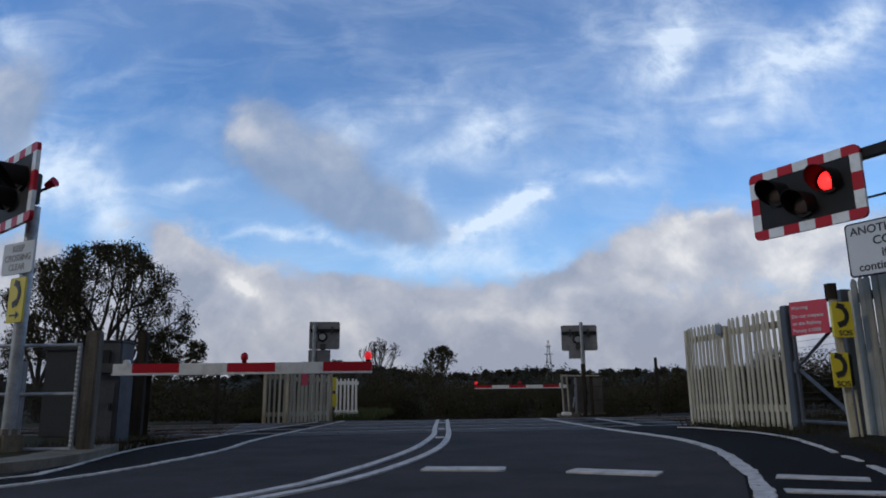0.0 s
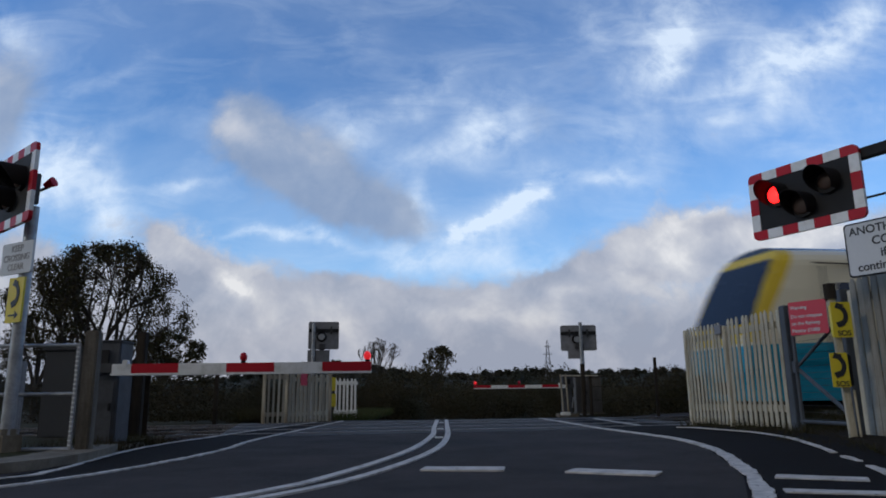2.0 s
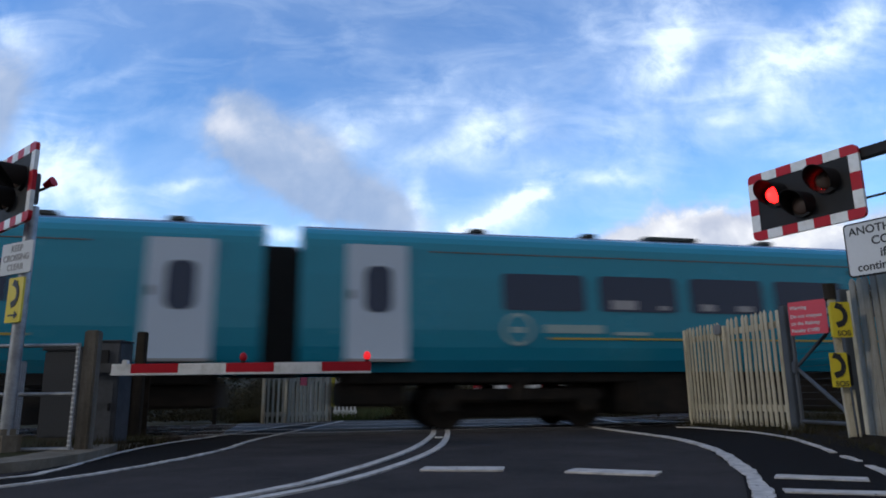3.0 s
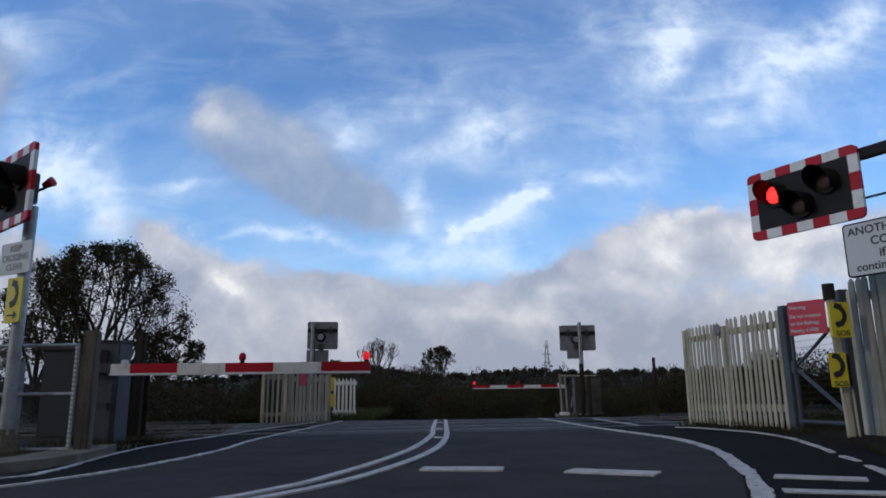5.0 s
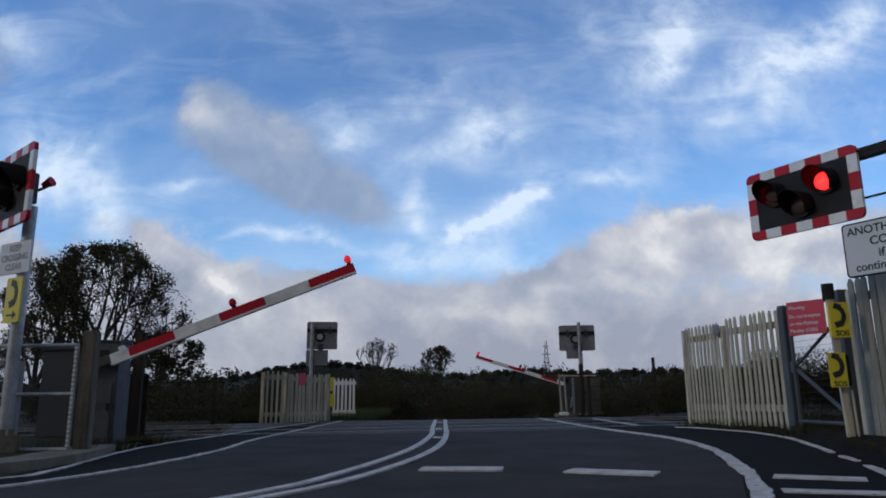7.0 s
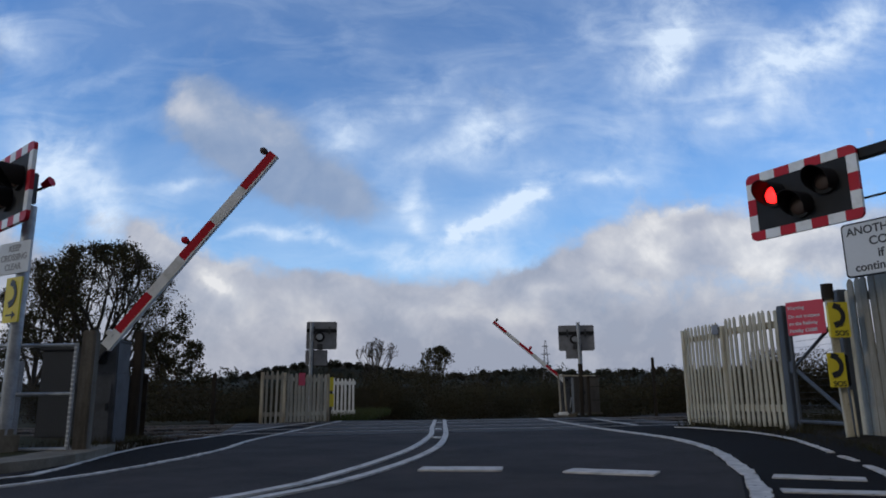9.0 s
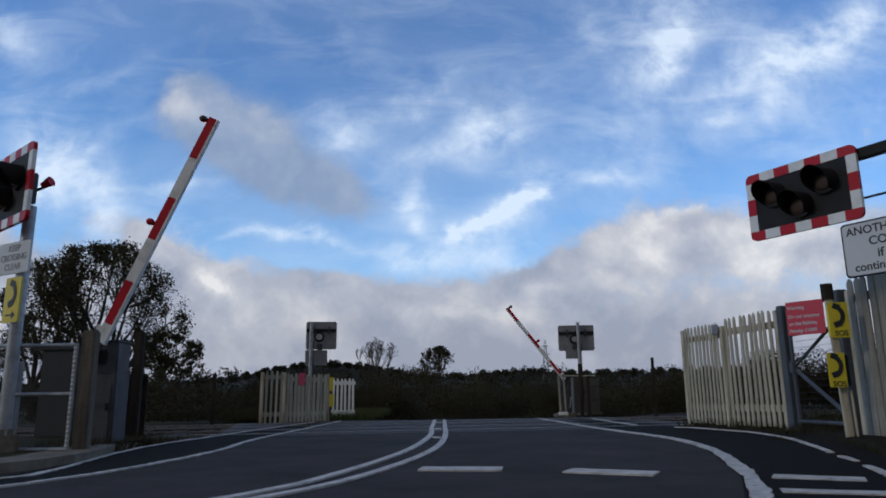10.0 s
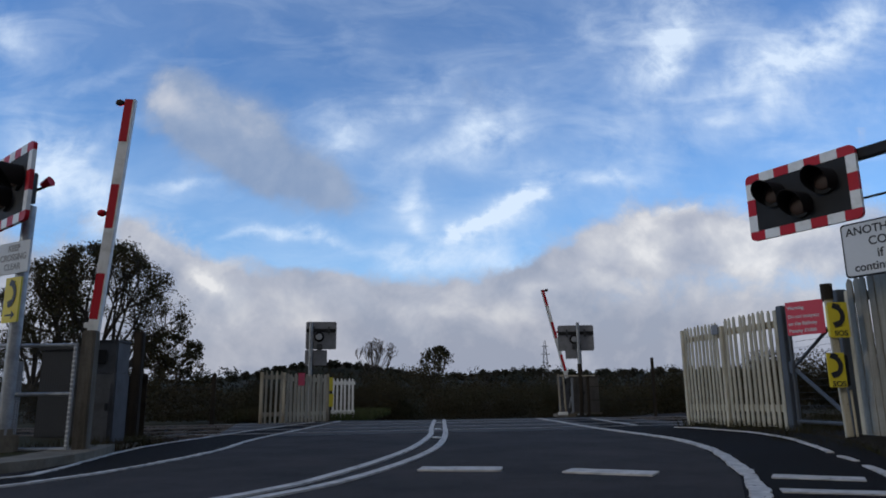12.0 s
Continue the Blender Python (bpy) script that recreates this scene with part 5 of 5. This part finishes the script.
# ---- trees, hedges and distance ----
def limb_tree(name, label, at, height, radius, trunk_r, seed, stems, depth, leaves, leaf, fork=0.14, spread=1.0, mat=None, twig=0.009):
    """A tree: stems that fork again and again from a short trunk, twigs on the outer limbs, leaves round the tips."""
    rnd = random.Random(seed)
    t = thing(name, label, "tree", pose(*at))
    limbs, tips = [], []

    def turned(d, angle):
        side = d.cross(Vector((rnd.gauss(0, 1), rnd.gauss(0, 1), rnd.gauss(0, 1)))).normalized()
        return (d * math.cos(angle) + side * math.sin(angle)).normalized()

    def grow(p, d, ln, r, level):
        for i in range(3):
            d = (d + Vector((rnd.gauss(0, 0.13), rnd.gauss(0, 0.13), rnd.gauss(0.05, 0.08)))).normalized()
            q = p + d * ln / 3
            limbs.append((p, q, r * (1 - 0.1 * i), r * (0.9 - 0.1 * i)))
            p = q
            if 1 < level < depth and rnd.random() < 0.75:
                grow(p, turned(d, radians(rnd.uniform(30, 65))), ln * 0.5, r * 0.4, depth)
        if level >= depth:
            tips.append(p)
            return
        for _ in range(2 if rnd.random() < 0.55 else 3):
            grow(p, turned(d, spread * radians(rnd.uniform(16, 44))), ln * rnd.uniform(0.66, 0.9), r * 0.66, level + 1)
    top = Vector((0, 0, height * fork))
    limbs.append((Vector((0, 0, 0)), top, trunk_r, trunk_r * 0.85))
    for k in range(stems):
        a, lean = 2.4 * k + seed + rnd.uniform(-0.3, 0.3), spread * radians(6 + 66 * math.sqrt((k + 0.4) / stems))
        grow(top, Vector((math.cos(a) * math.sin(lean), math.sin(a) * math.sin(lean), math.cos(lean))), height * rnd.uniform(0.25, 0.29), trunk_r * 0.5, 1)
    # fit the grown crown to its height and spread
    far = sorted(p.xy.length for p in tips)[int(0.75 * len(tips))]
    kz, kx = 1.12 * height / sorted(p.z for p in tips)[int(0.93 * len(tips))], radius / far
    mid, half = height * (0.52 + 0.4 * fork), height * (0.48 - 0.4 * fork)

    def fit(p):
        """Crowd what grows past the rounded crown against its rim."""
        v = np.array((p.x * kx / radius, p.y * kx / radius, (p.z * kz - mid) / half))
        rim = 0.90 + 0.22 * noise.noise(Vector(v) * 1.7 + Vector((seed, 0, 0)))
        r = np.linalg.norm(v)
        if r > rim and v[2] > -0.9:
            v *= (rim + 0.16 * math.tanh((r - rim) / 0.3)) / r
        return np.array((v[0] * radius, v[1] * radius, v[2] * half + mid))
    verts, faces = [], []
    for p, q, r0, r1 in limbs:
        a, b = fit(p), fit(q)
        d = (b - a) / max(1e-6, np.linalg.norm(b - a))
        e = np.cross(d, (0.31, 0.95, 0.05))
        e /= np.linalg.norm(e)
        g = np.cross(d, e)
        n, base = (8 if r0 > 0.06 else 4), len(verts)
        for c, r in ((a, max(r0, twig)), (b, max(r1, twig * 0.7))):
            verts += [tuple(c + r * (e * math.cos(6.283 * k / n) + g * math.sin(6.283 * k / n))) for k in range(n)]
        faces += [(base + k, base + (k + 1) % n, base + n + (k + 1) % n, base + n + k) for k in range(n)]
    me = bpy.data.meshes.new("trunk")
    me.from_pydata(verts, [], faces)
    me.materials.append(BARK)
    trunk = new("trunk", me)
    trunk.parent = t
    tagged(trunk, "dark branching trunk and limbs")
    if leaves:
        cs = []
        for p in tips:
            s = rnd.uniform(0.5, 1.0) * height * 0.050
            cs.append((*fit(p), s * 1.25, s * 1.25, s))
        leaf_cloud("crown", cs, leaves, leaf, mat or LEAF_DARK, t, seed, 0.6, "loose dark autumn leaves", 0.05)
    return t


def hedge(name, label, blobs, count, leaf, mat, seed, base=0.0):
    """Bushes: an uneven mass of small leaves over a rough core."""
    rng = random.Random(seed)
    cs = []
    for x, y, w, d, h in blobs:
        n = max(4, int(w * h * 1.2))
        for _ in range(n):
            r = rng.uniform(0.25, 0.5) * min(h, 2.2)
            z = rng.uniform(0.1, 1.0) * max(0.05, h - r)
            cs.append((x + rng.uniform(-0.5, 0.5) * w, y + rng.uniform(-0.5, 0.5) * d, z + base, r * rng.uniform(0.8, 1.4), r * rng.uniform(0.8, 1.3), r))
    ob = leaf_cloud(name, cs, count, leaf, mat, None, seed, 0.65, label, 0.15, base)
    return tagged(ob, label, "hedge", kind="stuff")


def build_background():
    limb_tree("oak_tree", "bushy dark tree thinning in autumn", (-13.9, 28, -0.1), 6.75, 3.2, 0.21, 11, 10, 5, 26000, 0.044, 0.12)
    limb_tree("oak_tree", "smaller dark tree half bare in autumn", (-16.7, 28.6, -0.1), 5.3, 2.1, 0.15, 14, 8, 4, 9000, 0.045, 0.15)
    limb_tree("bare_tree", "bare slender tree above the hedge", (-5.6, 60, -0.1), 5.6, 2.0, 0.10, 21, 12, 4, 0, 0.05, 0.18, 0.55, twig=0.013)
    limb_tree("small_tree", "small ragged tree above the hedge", (-0.5, 60, -0.1), 4.9, 1.5, 0.12, 22, 8, 4, 2200, 0.085, 0.2, 0.9, twig=0.014)
    limb_tree("small_tree", "low bushy tree beside the field", (-11.7, 29, -0.1), 3.3, 2.0, 0.08, 23, 9, 4, 7000, 0.05, 0.08)
    R = random.Random(9)
    left = []
    for k in range(26):
        p = track(-5.2 - 1.3 * k, 7.6 + R.uniform(-0.4, 0.6))
        left.append((p.x, p.y, 1.9, 1.4, R.uniform(1.25, 1.6) + 0.02 * k))
    hedge("hedge", "dark unkempt hedge along the railway", left, 110000, 0.026, LEAF_BROWN, 31)
    mid = [(-8.5 + 0.95 * k, 29.5 + R.uniform(-1, 1), 2.2, 2.2, R.uniform(1.5, 2.2)) for k in range(8)]
    hedge("hedge", "dense dark roadside bushes", mid, 100000, 0.027, LEAF_HEDGE, 32, -0.45)
    bend = [(-3.0 + 1.3 * k, 43 + R.uniform(-1, 1), 2.6, 2.0, R.uniform(2.2, 3.3)) for k in range(16)]
    hedge("hedge", "dark hedge behind the bend of the road", bend, 95000, 0.040, LEAF_HEDGE, 36, -1.15)
    right = []
    for k in range(14):
        p = track(7.6 + 1.1 * k, 8.3 + R.uniform(-0.3, 0.9))
        right.append((p.x, p.y, 2.0, 1.8, R.uniform(1.35, 2.0) + 0.45 * min(1.0, max(0.0, (k - 2) / 3)) + 0.4 * min(1.0, max(0.0, (k - 4) / 2))))
    hedge("hedge", "dark scrub hedge beyond the crossing", right, 110000, 0.030, LEAF_BROWN, 33)
    low = [(-40 + 2.2 * k, 55 + R.uniform(-2, 2), 4.0, 3.0, R.uniform(2.3, 3.5) + (0.7 if 12 < k < 18 else 0.0)) for k in range(46)]
    hedge("hedge", "long dark hedge across the fields", low, 90000, 0.06, LEAF_BROWN, 34, -0.5)
    back = [(-90 + 5 * k, 110 + R.uniform(-8, 8), 8.0, 5.0, R.uniform(3.6, 6.2)) for k in range(52)]
    hedge("hedge", "far dark hedgerow trees", back, 60000, 0.18, LEAF_FAR, 35)
    # grass along the verge beyond the crossing
    rng = np.random.default_rng(4)

    def grass(name, label, x0, x1, y0, y1, n, h, mat=GRASS):
        p = np.stack([rng.uniform(x0, x1, n), rng.uniform(y0, y1, n), np.full(n, -0.03)], 1)
        a = rng.uniform(0, 6.28, n)
        hh = h * rng.uniform(0.4, 1.2, n)
        w = 0.006 + 0.006 * rng.random(n)
        dx = np.stack([np.cos(a) * w, np.sin(a) * w, np.zeros(n)], 1)
        tip = p + np.stack([rng.normal(0, 0.35, n) * hh, rng.normal(0, 0.35, n) * hh, hh], 1)
        v = np.stack([p - dx, p + dx, tip], 1).reshape(-1, 3)
        me = bpy.data.meshes.new(name)
        me.from_pydata(v.tolist(), [], np.arange(n * 3).reshape(-1, 3).tolist())
        me.materials.append(mat)
        tagged(new(name, me), label, "grass", kind="stuff")
    grass("grass", "rough grass on the far verge", -9, -3.0, 21, 29, 16000, 0.30)
    grass("grass", "green roadside grass before the bushes", -3.6, -2.0, 19.6, 27, 12000, 0.26, GREEN_GRASS)
    grass("grass", "weeds at the foot of the fence", 4.1, 4.95, 8.6, 12.6, 1500, 0.22)
    grass("grass", "weeds beside the phone post", 3.75, 5.0, 5.0, 8.3, 5200, 0.13)
    grass("grass", "weeds round the barrier foot", -4.6, -3.75, 7.5, 9.8, 1200, 0.18)
    grass("grass", "rough dead grass behind the gate", 5.0, 9.0, 8.6, 12.4, 6000, 0.38)
    # hills
    for name, label, y, mean, amp, x0, x1, seed in (("hill_woods", "low wooded ridge on the skyline", 420, 11.0, 2.0, -420, 620, 3), ("hill_woods", "distant dark rise behind the fields", 240, 7.0, 3.0, -300, 420, 8)):
        rnd = random.Random(seed)
        n = 220
        rows = []
        for i in range(n + 1):
            x = x0 + (x1 - x0) * i / n
            h = mean + amp * noise.noise(Vector((x * 0.012, seed, 0))) + 1.2 * noise.noise(Vector((x * 0.12, seed, 3))) + rnd.uniform(-0.6, 0.6)
            if seed == 3:
                h += 11.5 * math.exp(-((x + 72) / 52) ** 2) + 4.5 * math.exp(-((x - 45) / 40) ** 2) + 5.5 * math.exp(-((x - 150) / 70) ** 2)
            rows.append([Vector((x, y, -1)), Vector((x, y + 8, h * 0.6)), Vector((x, y + 22, h)), Vector((x, y + 70, h * 0.7))])
        tagged(part(name, quad_strip(rows), LEAF_FAR), label, "hill", kind="structure")
    woods = [(-190 + 4.6 * k + R.uniform(-2, 2), 428 + R.uniform(-6, 6), 0, 0, 0) for k in range(90)]
    cs = []
    for x, y, *_ in woods:
        h = 11 + 11.5 * math.exp(-((x + 72) / 52) ** 2) + 4.5 * math.exp(-((x - 45) / 40) ** 2) + 5.5 * math.exp(-((x - 150) / 70) ** 2)
        r = R.uniform(1.2, 2.8)
        cs.append((x, y, h - 0.8, r * 1.3, r, r))
    tagged(leaf_cloud("far_trees", cs, 14000, 0.75, LEAF_FAR, None, 51, 0.7, "far trees along the wooded ridge", 0.1), category="woods", kind="stuff")
    # pylon
    p = thing("pylon", "distant grey lattice electricity pylon", "pylon", pose(51.7, 350, 0))
    for sx in (-1, 1):
        for sy in (-1, 1):
            part("leg", tube((sx * 2.2, sy * 2.2, 0), (sx * 0.3, sy * 0.3, 28.5), 0.16, 0.1, 5), SIGN_BACK, p)
    for z, w in ((17.5, 1.8), (21.5, 2.3), (25.5, 1.6)):
        part("cross_arm", tube((-w, 0, z), (w, 0, z), 0.18, sides=5), SIGN_BACK, p)
    for k in range(9):
        z = 2.9 * k
        w0, w1 = 2.2 - 1.9 * z / 28, 2.2 - 1.9 * (z + 2.9) / 28
        part("lattice", merge(tube((-w0, -w0, z), (w1, -w1, z + 2.9), 0.08, sides=4), tube((w0, -w0, z), (-w1, -w1, z + 2.9), 0.08, sides=4)), SIGN_BACK, p)


# ---- drifting low clouds ----
CLOUD_FAR = 2000.0


def cloud_material(name, body, lit, shades, warp, cut, thick, closed=-1.0, torn=1.0):
    """Vapour with torn edges, brighter where the light falls on it; it closes below a height."""
    mt = bpy.data.materials.new(name)
    mt.use_nodes = True
    t = mt.node_tree
    t.nodes.clear()
    m = node_maths(t)
    out = t.nodes.new("ShaderNodeOutputMaterial")
    mix, clear, glow = t.nodes.new("ShaderNodeMixShader"), t.nodes.new("ShaderNodeBsdfTransparent"), t.nodes.new("ShaderNodeEmission")
    sep = t.nodes.new("ShaderNodeSeparateXYZ")
    t.links.new(t.nodes.new("ShaderNodeTexCoord").outputs["Object"], sep.inputs[0])
    u, v = m("DIVIDE", sep.outputs[0], CLOUD_FAR), m("DIVIDE", sep.outputs[2], CLOUD_FAR)
    com = t.nodes.new("ShaderNodeCombineXYZ")
    t.links.new(u, com.inputs[0])
    t.links.new(v, com.inputs[1])
    uw, vw = warped_plane(t, m, com.outputs[0], u, v, 8.0, warp)
    fine, lump = noise_node(t, com.outputs[0], 16.0, 8, 0.62, 0.3), noise_node(t, com.outputs[0], 6.5, 5, 0.55, 0.3)
    d = m("ADD", gathered(t, m, body, uw, vw), m("MULTIPLY", m("SUBTRACT", fine.outputs[0], 0.5), 1.3 * torn))
    d = m("ADD", d, m("MULTIPLY", m("SUBTRACT", closed, vw, clamp=True), 12.0))
    d = m("ADD", d, m("MULTIPLY", m("SUBTRACT", lump.outputs[0], 0.5), 0.9))
    soft = t.nodes.new("ShaderNodeMapRange")
    soft.interpolation_type = "SMOOTHSTEP"
    soft.inputs["From Min"].default_value, soft.inputs["From Max"].default_value = cut
    soft.inputs["To Max"].default_value = thick
    t.links.new(d, soft.inputs["Value"])
    tone = m("ADD", m("MULTIPLY", gathered(t, m, lit, uw, vw), 0.55), m("MULTIPLY_ADD", m("SUBTRACT", lump.outputs[0], 0.5), 2.2 * torn, 0.33))
    tone = m("SUBTRACT", tone, m("MULTIPLY", m("SUBTRACT", 0.14, v, clamp=True), 3.2))
    tone = m("ADD", tone, m("MULTIPLY", m("SUBTRACT", fine.outputs[0], 0.5), 0.9 * torn), clamp=True)
    t.links.new(ramp_node(t, tone, shades), glow.inputs[0])
    t.links.new(soft.outputs[0], mix.inputs[0])
    t.links.new(clear.outputs[0], mix.inputs[1])
    t.links.new(glow.outputs[0], mix.inputs[2])
    t.links.new(mix.outputs[0], out.inputs[0])
    return mt


def cloud(label, u0, u1, v0, v1, far, mat):
    """A far cloud layer: an uneven, bulging sheet."""
    rows = []
    for i in range(25):
        v = v0 + (v1 - v0) * i / 24
        r = []
        for j in range(41):
            u = u0 + (u1 - u0) * j / 40
            r.append(Vector((u * CLOUD_FAR, far + 40 * noise.noise(Vector((u * 9, v * 9, far))), v * CLOUD_FAR)))
        rows.append(r)
    return tagged(part("cloud", quad_strip(rows), mat), label, "cloud", "drifting clouds", "structure")


# ---- build ----
build_ground()
build_markings()
build_verges()
build_track()
build_stones()
near_barrier, near_arm = build_barrier(NEAR_PIVOT, False, "level crossing half barrier with red and white arm", reach=0.07)
far_barrier, far_arm = build_barrier(FAR_PIVOT, True, "far half barrier with red and white arm", 0.9, 0.085)
build_near_signals()
build_right_fence()
build_left_gate()
build_far_side()
build_low_fence()
build_line_fence()
build_background()
cars = [build_car(k) for k in ("front", "middle", "rear")]
GREY_VAPOUR = cloud_material("grey_cloud_vapour", GREY_BODY, GREY_LIT, [(0.0, (0.20, 0.29, 0.47)), (0.45, (0.32, 0.40, 0.555)), (1.0, (0.64, 0.66, 0.72))], 0.09, (0.10, 1.0), 0.90, torn=0.6)
BANK_VAPOUR = cloud_material("bank_cloud_vapour", BANK_BODY + BANK_EDGES, BANK_LIT, [(0.0, (0.32, 0.355, 0.45)), (0.4, (0.455, 0.475, 0.55)), (0.75, (0.63, 0.635, 0.67)), (1.0, (0.83, 0.82, 0.82))], 0.09, (0.18, 1.0), 0.92, 0.20)
clouds = [(cloud("drifting grey cloud with a bright leading edge", -1.1, 0.5, 0.14, 0.75, CLOUD_FAR, GREY_VAPOUR), (-20.0, 9.0)),
          (cloud("long low bank of pale grey cloud", -1.3, 1.3, 0.03, 0.42, CLOUD_FAR + 120, BANK_VAPOUR), (-8.3, 1.2))]


# ---- what moves ----
def motions():
    # the train runs through from one side to the other
    spot = lambda s: Matrix.Translation(track(s, 0.7175, 0.012)) @ Matrix.Rotation(radians(TRACK_ANGLE), 4, "Z")
    for k, car in enumerate(cars):
        lead = lambda t: -1.20 - 32.1 * (t - 2.2) + k * 23.40
        walk(car, [(t, spot(lead(t))) for t in (0.0, 2.0, 4.0, 6.0, 9.0, 12.0)])
    # barrier arms rise after the train
    lift = [(0.0, 0.0), (5.7, 0.0), (5.8, 0.8), (6.0, 4.0), (6.5, 12.4), (7.0, 20.6), (8.0, 36.2), (9.0, 51.5), (9.5, 59.2), (10.0, 67.1), (10.5, 75.4), (11.0, 83.9), (11.12, 85.7), (11.3, 86.2), (12.0, 86.2)]
    walk(near_arm, [(t, pose(0, 0, NEAR_PIVOT[2], 0, -a, 0)) for t, a in lift])
    lift = [(0.0, 0.0), (5.65, 0.0), (5.8, 1.2), (6.0, 3.8), (6.5, 11.0), (7.0, 17.7), (8.0, 29.6), (9.0, 40.8), (9.5, 46.7), (10.0, 52.4), (10.5, 58.2), (11.0, 64.2), (11.5, 70.3), (12.0, 76.7)]
    walk(far_arm, [(t, pose(0, 0, FAR_PIVOT[2], 0, a, 0)) for t, a in lift])
    # the wig-wag: each lens turns its lit half to the road in turn
    first = (0.74, 1.5, 2.27, 3.05, 3.83, 4.6, 5.3, 6.08, 6.86, 7.64, 8.42, 9.22)
    second = (0.31, 1.1, 1.88, 2.67, 3.45, 4.2, 4.87, 5.65, 6.5, 7.25, 8.03, 8.83)
    for lamps in SIGNALS:
        for lamp, turns, angle in ((lamps[1], sorted(first + second + (9.5,)), 0.0), (lamps[0], sorted(first + second), 180.0)):
            at = lamp.matrix_basis.translation.copy()
            keys = [(0.0, angle)]
            for t in turns:
                keys += [(t + 0.1 * i / 3, angle + 60.0 * i) for i in range(4)]
                angle += 180.0
            keys.append((12.0, angle))
            walk(lamp, [(t, pose(at.x, at.y, at.z, 0, 0, a)) for t, a in keys])
    # the arm lamps go out as the arms near the top
    for lamp in ARM_LAMPS:
        at = lamp.matrix_basis.translation.copy()
        walk(lamp, [(t, pose(at.x, at.y, at.z, 0, 0, a)) for t, a in ((0.0, 0), (8.0, 0), (8.1, 60), (8.2, 120), (8.3, 180), (12.0, 180))])
    for ob, (vx, vz) in clouds:
        m0 = ob.matrix_basis.copy()
        walk(ob, [(t, Matrix.Translation((vx * t, 0, vz * t)) @ m0) for t in (0.0, 6.0, 12.0)])


motions()
